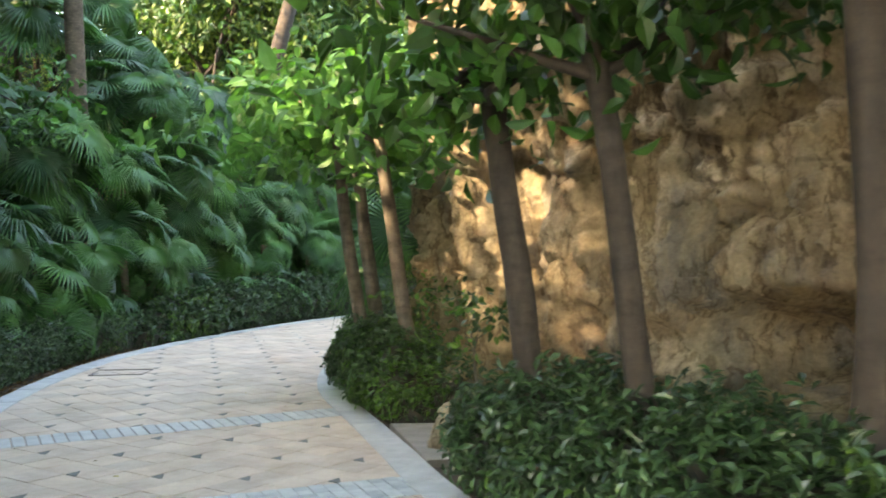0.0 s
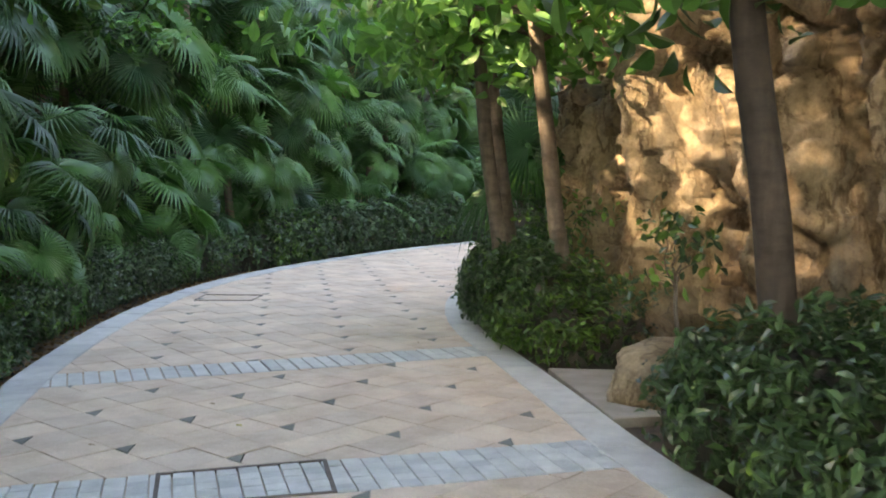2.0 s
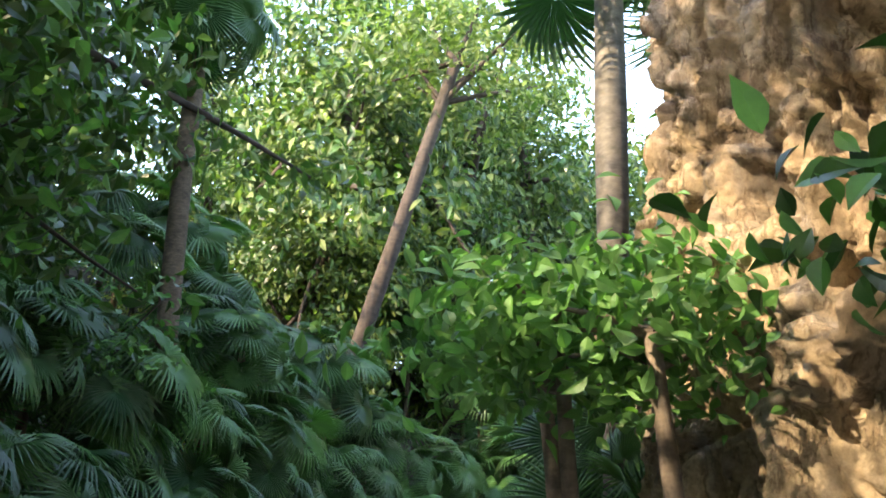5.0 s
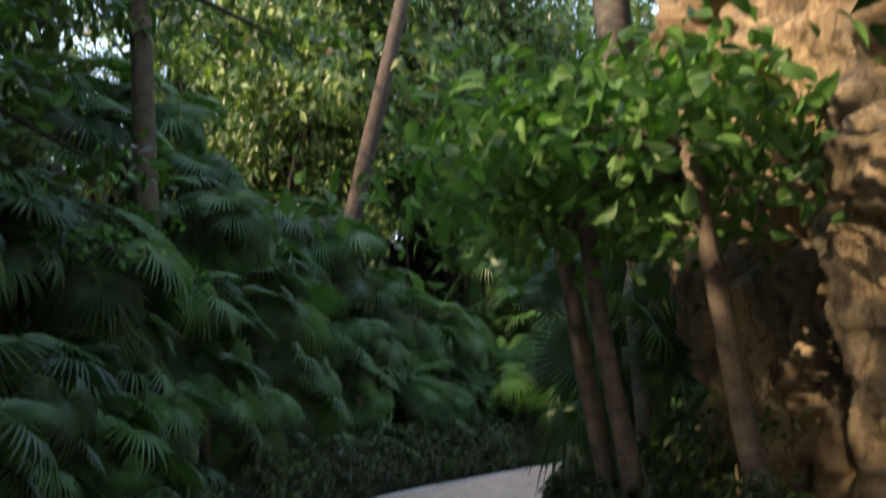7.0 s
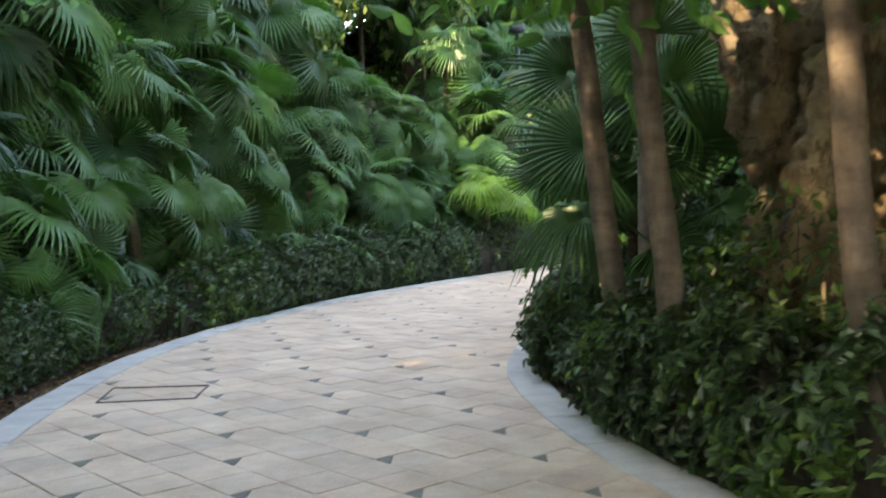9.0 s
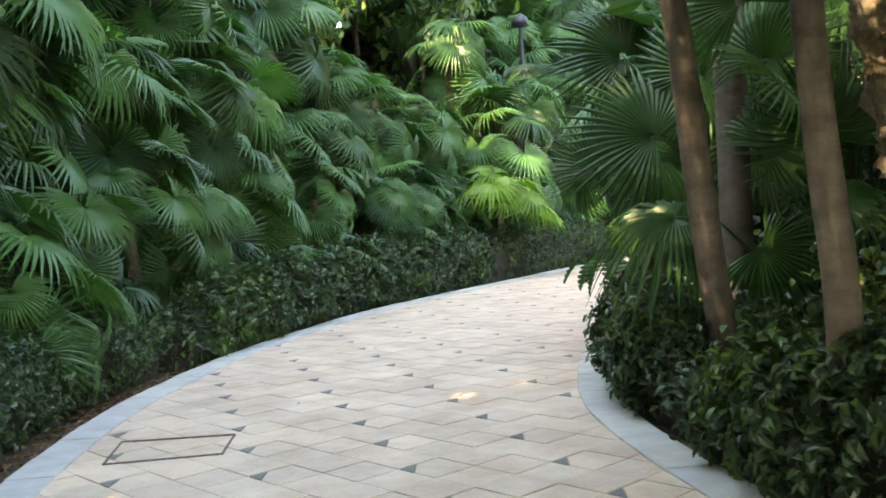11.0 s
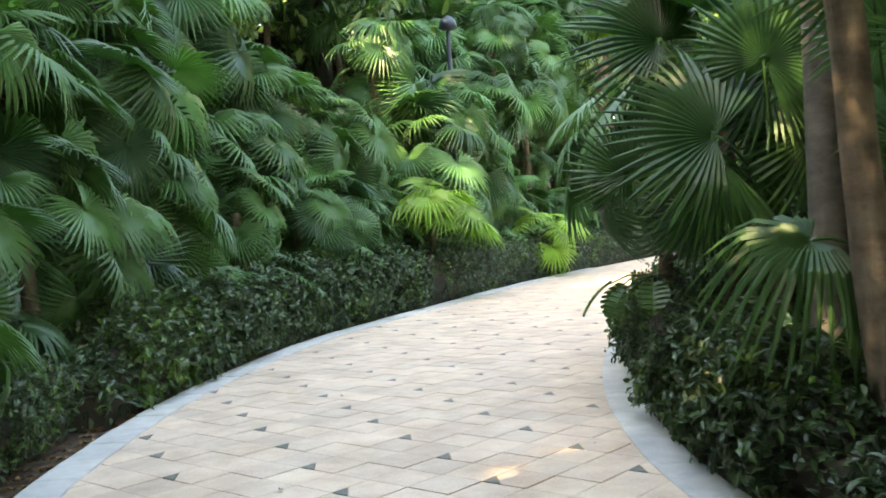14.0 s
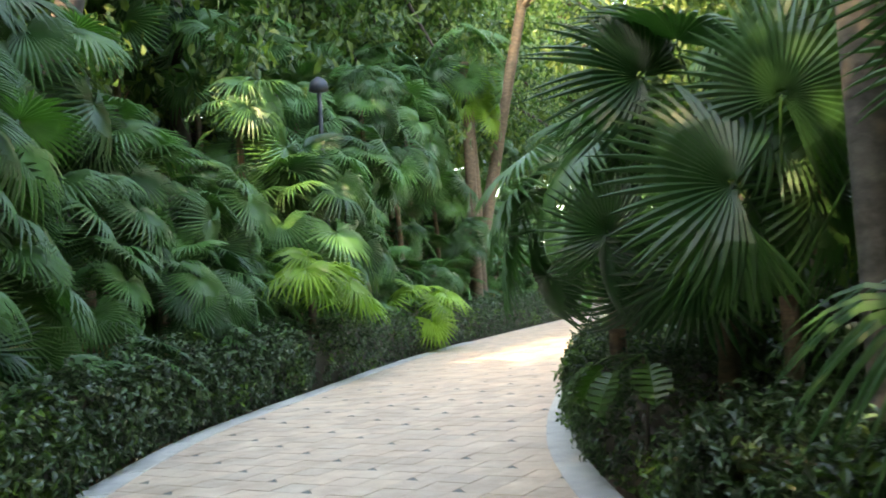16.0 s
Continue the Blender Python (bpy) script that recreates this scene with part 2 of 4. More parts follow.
def prism(poly, z0, z1, bevel=0.006):
    """A flat stone with a chamfered upper edge: vertices and faces."""
    n = len(poly)
    c = sum(poly) / n
    inner = []
    for p in poly:
        d = c - p
        inner.append(p + d / max(np.linalg.norm(d), 1e-6) * bevel * 1.4)
    v = [(*p, z0) for p in poly] + [(*p, z1 - bevel * 0.6) for p in poly] + [(*p, z1) for p in inner]
    f = [[2 * n + i for i in range(n)]]
    for i in range(n):
        j = (i + 1) % n
        f += [[i, j, n + j, n + i], [n + i, n + j, 2 * n + j, 2 * n + i]]
    return v, f


def tube(points, radii, sides=10, wobble=0.06, seed=0, cap=True):
    """A tapered stem along points, slightly uneven."""
    pts = [Vector(p) for p in points]
    v, f = [], []
    for i, p in enumerate(pts):
        t = (pts[min(i + 1, len(pts) - 1)] - pts[max(i - 1, 0)]).normalized()
        x = t.orthogonal().normalized() if abs(t.z) < 0.9 else Vector((1, 0, 0)) - t * t.x
        x.normalize()
        y = t.cross(x)
        for k in range(sides):
            a = 2 * math.pi * k / sides
            r = radii[i] * (1 + wobble * noise.noise(Vector((math.cos(a) * 1.5, math.sin(a) * 1.5, i * 0.6 + seed * 7.3))))
            v.append(p + (x * math.cos(a) + y * math.sin(a)) * r)
    for i in range(len(pts) - 1):
        for k in range(sides):
            l = (k + 1) % sides
            f.append((i * sides + k, i * sides + l, (i + 1) * sides + l, (i + 1) * sides + k))
    if cap:
        f.append(tuple((len(pts) - 1) * sides + k for k in range(sides)))
    return v, f


def bent(a, b, n=9, sag=0.05, seed=0):
    a, b = Vector(a), Vector(b)
    out = []
    for i in range(n):
        t = i / (n - 1)
        w = Vector((noise.noise(Vector((seed * 3.1, t * 2, 0))), noise.noise(Vector((seed * 3.1, t * 2, 9))), 0)) * sag * math.sin(math.pi * min(1, t * 1.0))
        out.append(a.lerp(b, t) + w)
    return out


def leaf_cloud(name, centres, normals, length, width, mats, index, rng, fold=0.25, heart=False):
    """Many single leaves, each folded along its midrib, as one mesh."""
    n = len(centres)
    nr = normals / np.linalg.norm(normals, axis=1)[:, None]
    rv = rng.normal(size=(n, 3))
    along = rv - nr * (rv * nr).sum(1)[:, None]
    along[:, 2] -= 0.35
    along -= nr * (along * nr).sum(1)[:, None]
    along /= np.linalg.norm(along, axis=1)[:, None]
    side = np.cross(nr, along)
    ln = (length * rng.uniform(0.65, 1.25, n))[:, None]
    wd = (width * rng.uniform(0.75, 1.2, n))[:, None]
    if heart:
        prof = [(0.0, 0.0, 0), (0.13, 0.62, 1), (0.32, 0.98, 1), (0.52, 0.90, 1), (0.76, 0.46, 1), (1.0, 0.0, 0)]
    else:
        prof = [(0.0, 0.0, 0), (0.4, 1.0, 1), (0.75, 0.7, 1), (1.0, 0.0, 0)]
    cols = []
    for s, w, two in prof:
        mid = centres + along * ln * (s - 0.4) - nr * ln * 0.35 * fold * (s - 0.4) ** 2 * 4
        if two:
            up = nr * wd * w * fold
            cols += [mid + side * wd * w * 0.5 + up, mid, mid - side * wd * w * 0.5 + up]
        else:
            cols.append(mid)
    k = len(cols)
    verts = np.stack(cols, 1).reshape(-1, 3)
    m = len(prof) - 2
    local = [(0, 1, 2), (0, 2, 3)]
    for j in range(m - 1):
        a = 1 + 3 * j
        local += [(a, a + 3, a + 4, a + 1), (a + 1, a + 4, a + 5, a + 2)]
    a = 1 + 3 * (m - 1)
    local += [(a, k - 1, a + 1), (a + 1, k - 1, a + 2)]
    faces = []
    for i in range(n):
        o = i * k
        faces += [tuple(o + q for q in f) for f in local]
    mi = np.repeat(np.asarray(index), len(local)) if index is not None else None
    return mesh_of(name, verts, faces, mats, mi)


# ---- ground ----
rng = np.random.default_rng(3)
def ground_mesh():
    xs = np.concatenate([np.linspace(-400, -16, 10), np.arange(-15, 40, 0.6), np.linspace(41, 400, 10)])
    ys = np.concatenate([np.linspace(-400, -8, 10), np.arange(-7, 60, 0.6), np.linspace(61, 400, 10)])
    v, f = [], []
    for y in ys:
        for x in xs:
            v.append((x, y, -0.05 + 0.012 * noise.noise(Vector((x, y, 0)))))
    w = len(xs)
    for j in range(len(ys) - 1):
        for i in range(w - 1):
            f.append((j * w + i, j * w + i + 1, (j + 1) * w + i + 1, (j + 1) * w + i))
    return mesh_of("ground", v, f, SOIL)


tagged(part("ground", ground_mesh()), "dark garden soil with fallen leaf litter", "ground", kind="structure")


def path_base():
    n = min(len(LEFT_OUT), len(RIGHT_OUT))
    li = np.linspace(0, len(LEFT_OUT) - 1, 260).astype(int)
    ri = np.linspace(0, len(RIGHT_OUT) - 1, 260).astype(int)
    v = [(*LEFT_OUT[i], -0.014) for i in li] + [(*RIGHT_OUT[i], -0.014) for i in ri]
    f = [(i, 260 + i, 261 + i, i + 1) for i in range(259)]
    return mesh_of("path_bed", v, f, MORTAR)


pavement = tagged(part("pavement", path_base()), "winding garden path paved with beige sandstone tiles", "path", kind="structure")


# ---- rock face ----
ROCK_LINE = curve_points([(3.4, 14.6), (2.3, 13.4), (1.45, 12.5), (1.02, 11.75), (1.12, 11.0), (1.3, 10.2), (1.32, 9.5), (1.65, 8.8), (2.1, 8.0), (2.55, 7.2), (3.0, 6.2), (3.25, 4.6), (3.5, 2.2), (4.0, -1.2), (4.4, -4.0)], 0.038)
DENTS = [  # plan place, height, half width, half height, depth
    (1.06, 11.35, 2.50, 0.10, 0.05, 0.22), (1.30, 9.62, 2.60, 0.10, 0.07, 0.20), (1.31, 10.0, 4.35, 0.36, 0.40, 1.0),
    (3.1, 6.0, 0.80, 1.35, 0.40, 1.6), (1.55, 8.9, 1.1, 0.16, 0.12, 0.3), (1.22, 10.6, 0.75, 0.14, 0.10, 0.25), (1.9, 8.3, 2.2, 0.10, 0.5, 0.22),
    (1.2, 10.62, 1.7, 0.17, 1.5, 0.45), (1.5, 9.05, 3.3, 0.3, 0.16, 0.35), (2.3, 7.7, 1.0, 0.12, 0.7, 0.25), (2.9, 6.6, 3.1, 0.35, 0.25, 0.35),
]


def rock_face():
    line = ROCK_LINE
    t = np.gradient(line, axis=0)
    t /= np.linalg.norm(t, axis=1)[:, None]
    out = np.stack([t[:, 1], -t[:, 0]], 1)
    zs = np.arange(-0.15, 7.6, 0.036)
    v, f = [], []
    for j, z in enumerate(zs):
        for i in range(len(line)):
            x, y = line[i]
            p = Vector((x, y, z))
            warp = Vector((noise.noise(p * 0.9), noise.noise(p * 0.9 + Vector((7, 0, 0))), noise.noise(p * 0.9 + Vector((0, 7, 0))))) * 0.25
            q = p + warp
            d = 0.30 * noise.noise(Vector((q.x * 0.7, q.y * 0.7, q.z * 0.4)))
            k = p + Vector((noise.noise(p * 2.3), noise.noise(p * 2.3 + Vector((3, 9, 1))), noise.noise(p * 2.3 + Vector((8, 2, 5))))) * 0.16 + warp * 0.5
            d += 0.17 * noise.cell(Vector((k.x * 1.7, k.y * 1.7, k.z * 0.42))) + 0.07 * noise.cell(Vector((k.x * 3.6, k.y * 3.6, k.z * 1.2 + 4)))
            flute = 1 - 2 * abs(noise.noise(Vector((q.x * 2.1, q.y * 2.1, q.z * 0.55))))
            d += 0.10 * flute
            crag = 1 - 2 * abs(noise.noise(Vector((q.x * 5.0, q.y * 5.0, q.z * 2.2))))
            d += 0.045 * crag
            # broken planes, each block with its own slope, parted by cracks
            for size, slope, crack in ((1.15, 0.36, 0.20), (2.6, 0.16, 0.10)):
                b = Vector((k.x * size, k.y * size, k.z * size * 0.36 + size))
                edge, seeds = noise.voronoi(b)
                lean = Vector((noise.cell(seeds[0] * 9.1), noise.cell(seeds[0] * 7.3 + Vector((5, 1, 0))), noise.cell(seeds[0] * 8.7 + Vector((0, 3, 9))))) * 2 - Vector((1, 1, 1))
                lean.z *= 0.25
                d += slope * max(-0.5, min(0.5, (b - seeds[0]).dot(lean)))
                d -= crack * math.exp(-((edge[1] - edge[0]) / 0.05) ** 2)
            pit = noise.noise(Vector((q.x * 3.4 + 5, q.y * 3.4, q.z * 2.2)))
            d -= 0.28 * max(0, pit - 0.30)
            d += 0.035 * (1 - 2 * abs(noise.noise(Vector((q.x * 9, q.y * 9, q.z * 4))))) + 0.04 * (1 - 2 * abs(noise.noise(q * 17))) - 0.20
            for dx, dy, dz, w, h, dep in DENTS:
                r2 = ((x - dx) ** 2 + (y - dy) ** 2) / (w * w) + ((z - dz) / h) ** 2
                if r2 < 6:
                    d -= dep * math.exp(-r2 ** 2)
            d += 0.10 * max(0, 0.6 - z) - 0.04 * max(0, z - 2.7)
            v.append((x + out[i][0] * d, y + out[i][1] * d, z))
    w = len(line)
    for j in range(len(zs) - 1):
        for i in range(w - 1):
            f.append((j * w + i, j * w + i + 1, (j + 1) * w + i + 1, (j + 1) * w + i))
    # body behind the face and the top
    base = len(v)
    top = (len(zs) - 1) * w
    for i in range(w):
        v.append((line[i][0] - out[i][0] * 2.2 + 0.8, line[i][1] - out[i][1] * 1.2, 7.9))
    for i in range(w):
        v.append((v[base + i][0] + 0.5, v[base + i][1], -0.15))
    for i in range(w - 1):
        f.append((top + i, top + i + 1, base + i + 1, base + i))
        f.append((base + i, base + i + 1, base + w + i + 1, base + w + i))
    # split into standing masses along the face
    root = empty("rock_face")
    cuts = [0, int(w * 0.16), int(w * 0.27), int(w * 0.38), int(w * 0.52), int(w * 0.7), w]
    va = np.array(v)
    for a, b in zip(cuts, cuts[1:]):
        mine = [q for q in f if a <= q[0] % w < b]
        used = sorted({n for q in mine for n in q})
        back = {n: i for i, n in enumerate(used)}
        part("rock_mass", mesh_of("rock_mass", va[used], [[back[n] for n in q] for q in mine], ROCK, smooth=True), root)
    return root


tagged(rock_face(), "tall weathered ochre limestone rock face with holes", "rock")


def boulder(name, loc, size, seed, label, flat=0.5):
    bm = bmesh.new()
    bmesh.ops.create_icosphere(bm, subdivisions=5, radius=1.0)
    r0 = random.Random(seed)
    planes = []
    for _ in range(13):
        d = Vector((r0.gauss(0, 1), r0.gauss(0, 1), r0.gauss(0, 1))).normalized()
        planes.append((d, r0.uniform(0.62, 0.95)))
    for vt in bm.verts:
        p = vt.co.copy()
        q = p * 1.1 + Vector((seed * 5.3, 0, 0))
        # broken flat sides, worn edges and fine relief
        r = min([1.15] + [h / p.dot(d) for d, h in planes if p.dot(d) > 0.3])
        r += 0.06 * noise.noise(q * 1.6) + 0.035 * (1 - 2 * abs(noise.noise(q * 4))) + 0.02 * noise.noise(q * 11)
        co = p * r
        co.z = max(co.z, -0.35)
        vt.co = Vector((co.x * size[0], co.y * size[1], co.z * size[2]))
    me = bpy.data.meshes.new(name)
    bm.to_mesh(me)
    bm.free()
    me.materials.append(ROCK)
    me.polygons.foreach_set("use_smooth", np.ones(len(me.polygons), dtype=bool))
    ob = part(name, me, m=pose(*loc, 0, 0, seed * 40))
    return tagged(ob, label, "boulder", "boulders below the rock face")


boulder("boulder", (1.45, 8.1, 0.06), (0.80, 0.6, 0.30), 1, "ochre limestone boulder beside the paved gap")
boulder("boulder", (1.75, 7.55, 0.05), (0.5, 0.35, 0.25), 2, "low ochre limestone boulder among shrubs")
boulder("boulder", (2.75, 6.3, 0.12), (0.7, 0.5, 0.28), 3, "flat ochre boulder below the rock overhang")
boulder("boulder", (1.25, 9.35, 0.15), (0.3, 0.4, 0.4), 4, "ochre limestone boulder at the foot of the rock")


# ---- hedges ----
def hedge(name, line, s0, s1, near, deep, height, count, label, light=0.15, leaf=0.075, seed=1, bump_h=0.12):
    """A clipped low hedge along a kerb line: twiggy core coloured dark as in shade, and a skin of single leaves. deep:
    metres from the line.
    """
    r = np.random.default_rng(seed)
    keep = line[(np.arange(len(line)) >= s0) & (np.arange(len(line)) < s1)]
    t = np.gradient(keep, axis=0)
    t /= np.linalg.norm(t, axis=1)[:, None]
    side = np.stack([t[:, 1], -t[:, 0]], 1) * (1 if deep > 0 else -1)
    wide = abs(deep)

    def top(i, o):
        x, y = keep[i] + side[i] * o
        e = min(1, (o - near + 0.05) / 0.22, (wide - o + 0.05) / 0.3, (i + 1) / 3, (len(keep) - i) / 3)
        h = height(y) if callable(height) else height
        return h * max(0.15, math.sqrt(max(e, 0.0))) + bump_h * noise.noise(Vector((x * 2.1, y * 2.1, seed))) + 0.09 * noise.noise(Vector((x * 5.5, y * 5.5, seed)))

    # core: twigs as one closed sheet, the hedge's inner shade in its colour
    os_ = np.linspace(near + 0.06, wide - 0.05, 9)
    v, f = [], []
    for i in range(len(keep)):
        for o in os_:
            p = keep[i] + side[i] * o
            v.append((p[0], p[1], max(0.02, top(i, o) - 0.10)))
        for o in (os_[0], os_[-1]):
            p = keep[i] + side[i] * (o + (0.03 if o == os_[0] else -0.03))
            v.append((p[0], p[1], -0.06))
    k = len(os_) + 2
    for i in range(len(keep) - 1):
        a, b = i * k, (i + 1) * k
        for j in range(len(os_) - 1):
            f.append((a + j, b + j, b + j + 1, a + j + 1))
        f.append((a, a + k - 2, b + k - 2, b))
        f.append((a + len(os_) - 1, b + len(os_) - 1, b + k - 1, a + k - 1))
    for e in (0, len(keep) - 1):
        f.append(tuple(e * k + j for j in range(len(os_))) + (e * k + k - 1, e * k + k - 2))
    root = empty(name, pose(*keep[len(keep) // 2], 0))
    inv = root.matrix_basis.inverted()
    ob = part("twig_core", mesh_of("twig_core", v, f, SHADED_TWIG), root, "twiggy core in dark shade colour")
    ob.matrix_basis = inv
    # leaves
    c, nn = [], []
    n_top = int(count * 0.55)
    for _ in range(n_top):
        i = int(r.integers(0, len(keep)))
        o = near + (wide - near) * r.random() ** 1.25
        p = keep[i] + side[i] * o + r.normal(0, 0.06, 2)
        c.append((p[0], p[1], top(i, o) - r.normal(0.02, 0.06) + 0.03))
        d = r.normal(0, 0.55, 3) + np.array([0, 0, 1.0])
        nn.append(d)
    for _ in range(count - n_top):
        i = int(r.integers(0, len(keep)))
        o = near + abs(r.normal(0, 0.06)) - 0.01
        hh = top(i, near + 0.16)
        z = r.random() ** 0.8 * hh
        o -= (0.12 + 0.22 * noise.noise(Vector((*keep[i] * 2.2, z * 3.5)))) * math.sin(math.pi * min(1, z / max(hh, 0.1)))
        if i < 2 or i > len(keep) - 3:
            o = near + (wide - near) * r.random()
        p = keep[i] + side[i] * o + r.normal(0, 0.035, 2)
        c.append((p[0], p[1], max(0.03, z)))
        d = r.normal(0, 0.6, 3)
        d[:2] -= side[i] * 1.0
        d[2] += 0.45
        nn.append(d)
    # sprigs standing out of the clipped outline
    for _ in range(count // 90):
        i = int(r.integers(2, max(3, len(keep) - 2)))
        o = near + (wide - near) * r.random() ** 1.6
        p = keep[i] + side[i] * o
        z = top(i, o)
        lean = r.normal(0, 0.35, 2) - side[i] * 0.35
        for q in range(9):
            g = 0.02 + 0.02 * q
            c.append((p[0] + lean[0] * g + r.normal(0, 0.018), p[1] + lean[1] * g + r.normal(0, 0.018), z + g))
            nn.append(r.normal(0, 0.6, 3) + np.array([0, 0, 0.9]))
    c, nn = np.array(c), np.array(nn)
    patch = np.array([noise.noise(Vector((a * 0.9, b * 0.9, z * 2 + seed))) for a, b, z in c])
    idx = (patch + r.normal(0, 0.25, len(c)) > 0.62 - light).astype(int)
    me = leaf_cloud("foliage", c, nn, leaf, leaf * 0.42, [HEDGE_LEAF, HEDGE_LIGHT], idx, r)
    ob = part("foliage", me, root, "small glossy dark green leaves")
    ob.matrix_basis = inv
    return tagged(root, label, "hedge")


def index_at(line, y):
    return int(np.argmin(np.abs(line[:, 1] - y)))


RO = RIGHT_OUT
hedge("hedge", RO, index_at(RO, -1.5), index_at(RO, 6.95), 0.02, 1.15, lambda y: 0.70, 15000, "dark glossy shrub hedge beside the paved kerb", 0.0, 0.095, 11, 0.24)
hedge("hedge", RO, index_at(RO, 8.75), index_at(RO, 12.6), 0.02, 0.95, lambda y: 0.62, 9000, "dark green hedge with yellow-green tips round slim trunks", 0.32, 0.09, 12, 0.2)
hedge("hedge", RO, index_at(RO, 12.4), index_at(RO, 15.8), 0.04, 1.1, lambda y: 0.60, 8000, "dark green hedge under fan palms", 0.2, 0.085, 13, 0.2)
hedge("hedge", RO, index_at(RO, 15.7), index_at(RO, 24), 0.05, 1.3, lambda y: 0.72, 12000, "loose bright-tipped shrubs on the inner bend", 0.42, 0.08, 14, 0.2)
hedge("hedge", RO, index_at(RO, 24), index_at(RO, 42), 0.05, 1.0, lambda y: 0.8, 9000, "green hedge far along the path", 0.3, 0.09, 15)
LO = LEFT_OUT
hedge("hedge", LO, index_at(LO, 2.0), index_at(LO, 9.5), 0.16, -0.95, lambda y: 0.36, 11000, "low dark shrubs below fan palms", 0.0, 0.075, 21, 0.15)
hedge("hedge", LO, index_at(LO, 9.4), index_at(LO, 17), 0.26, -1.1, lambda y: 0.36 + 0.03 * (y - 9), 12000, "low dark shrubs with leaf litter below palms", 0.1, 0.075, 22, 0.15)
hedge("hedge", LO, index_at(LO, 16.9), index_at(LO, 26), 0.06, -1.1, lambda y: 0.62 + 0.035 * (y - 17), 15000, "dense dark hedge along the bend", 0.25, 0.115, 23, 0.34)
hedge("hedge", LO, index_at(LO, 25.9), index_at(LO, 46), 0.06, -1.2, lambda y: 1.0, 14000, "clipped dense hedge far along the path", 0.25, 0.12, 24, 0.25)


# dark undergrowth closing the view behind the palms
def thicket(line, y0, y1, out, tall, seed, label):
    side = offset(line, out)
    a, b = index_at(side, y0), index_at(side, y1)
    ob = hedge("thicket", side, a, b, 0.0, 1.4 if out > 0 else -1.4, lambda y: tall, int((b - a) * 0.25 * 420), label, 0.25, 0.2, seed, 0.5)
    return tagged(ob, category="undergrowth")


thicket(LEFT_OUT, -2, 26, -4.6, 3.5, 31, "dark leafy undergrowth behind the fan palms")
thicket(LEFT_OUT, 25, 52, -3.4, 4.2, 32, "dark leafy undergrowth far behind the palms")
thicket(LEFT_OUT, 17, 50, -7.6, 7.2, 36, "tall dark leafy undergrowth closing the bend")
thicket(RIGHT_OUT, 13.2, 26, 2.6, 2.2, 33, "dark leafy undergrowth inside the bend")
thicket(RIGHT_OUT, 13.4, 24, 1.35, 1.15, 35, "dark low shrubs under the fan palms")
thicket(RIGHT_OUT, 25, 48, 2.0, 3.0, 34, "dark leafy undergrowth far inside the bend")


# ---- palms ----
def fan_leaf(name, rad, petiole, seed, mats, droop=0.35, segs=34, spread=285, up=0.25, tilt=None):
    """A fan leaf on its stalk: pleated segments joined to half their length, with split drooping tips."""
    r = np.random.default_rng(seed)
    v, f, mi = [], [], []
    # stalk along +y, curved
    ps = [(0, petiole * t, petiole * (up * t - 0.22 * t * t)) for t in np.linspace(0, 1, 6)]
    tv, tf = tube(ps, [0.012, 0.011, 0.010, 0.009, 0.008, 0.007], 5, 0)
    v += [tuple(p) for p in tv]
    f += tf
    mi += [1] * len(tf)
    hub = np.array(ps[-1])
    if tilt is None:
        tilt = -0.7 - 0.19 * (seed % 10 % 6) + r.normal(0, 0.08)
    rings = [0.05, 0.28, 0.52, 0.70, 0.86, 1.0]
    half = math.radians(spread) / segs / 2
    for s in range(segs):
        a = math.radians(-spread / 2 + spread * (s + 0.5) / segs)
        reach = rad * (0.80 + 0.20 * math.cos(a * 0.55)) * r.uniform(0.93, 1.05)
        dr = droop * r.uniform(0.7, 1.4) * (1.0 + 0.5 * (1 - math.cos(a)) / 2)
        twist = r.normal(0, 0.05)
        base = len(v)
        for k, q in enumerate(rings):
            d = reach * q
            if q <= 0.53:
                w = d * math.tan(half) * 1.01
            else:
                w = reach * 0.52 * math.tan(half) * (1.0 - ((q - 0.52) / 0.48) ** 1.4) + 0.0008
            aa = a + twist * max(0, q - 0.5)
            z = -dr * rad * max(0, q - 0.35) ** 1.8 * 1.6 + 0.10 * rad * q * (1 - q) * 2
            c = np.array([math.sin(aa) * d, math.cos(aa) * d, z])
            sd = np.array([math.cos(aa), -math.sin(aa), 0])
            pl = 0.30 * w + 0.002
            for m, zz in ((-1, -pl), (0, pl), (1, -pl)):
                p = c + sd * w * m + np.array([0, 0, zz])
                y, z2 = p[1], p[2]
                p = np.array([p[0], y * math.cos(tilt) - z2 * math.sin(tilt), y * math.sin(tilt) + z2 * math.cos(tilt)])
                v.append(tuple(hub + p))
        for k in range(len(rings) - 1):
            b = base + 3 * k
            f += [(b, b + 1, b + 4, b + 3), (b + 1, b + 2, b + 5, b + 4)]
            mi += [0, 0]
    return mesh_of(name, v, f, mats, mi)


LEAVES = [fan_leaf("fan_leaf", 0.64, 0.72, 40 + i, [PALM_LEAF, PALM_LEAF], 0.16 + 0.10 * ((i * 2) % 6), 34 + i) for i in range(6)]
SUN_LEAVES = [fan_leaf("fan_leaf", 0.48, 0.5, 60 + i, [PALM_SUNLIT, PALM_SUNLIT], 0.2 + 0.12 * i, 30) for i in range(3)]
DEAD = [fan_leaf("fan_leaf", 0.5, 0.5, 70 + i, [DRY_LEAF, DRY_LEAF], 1.1, 26, 200) for i in range(2)]


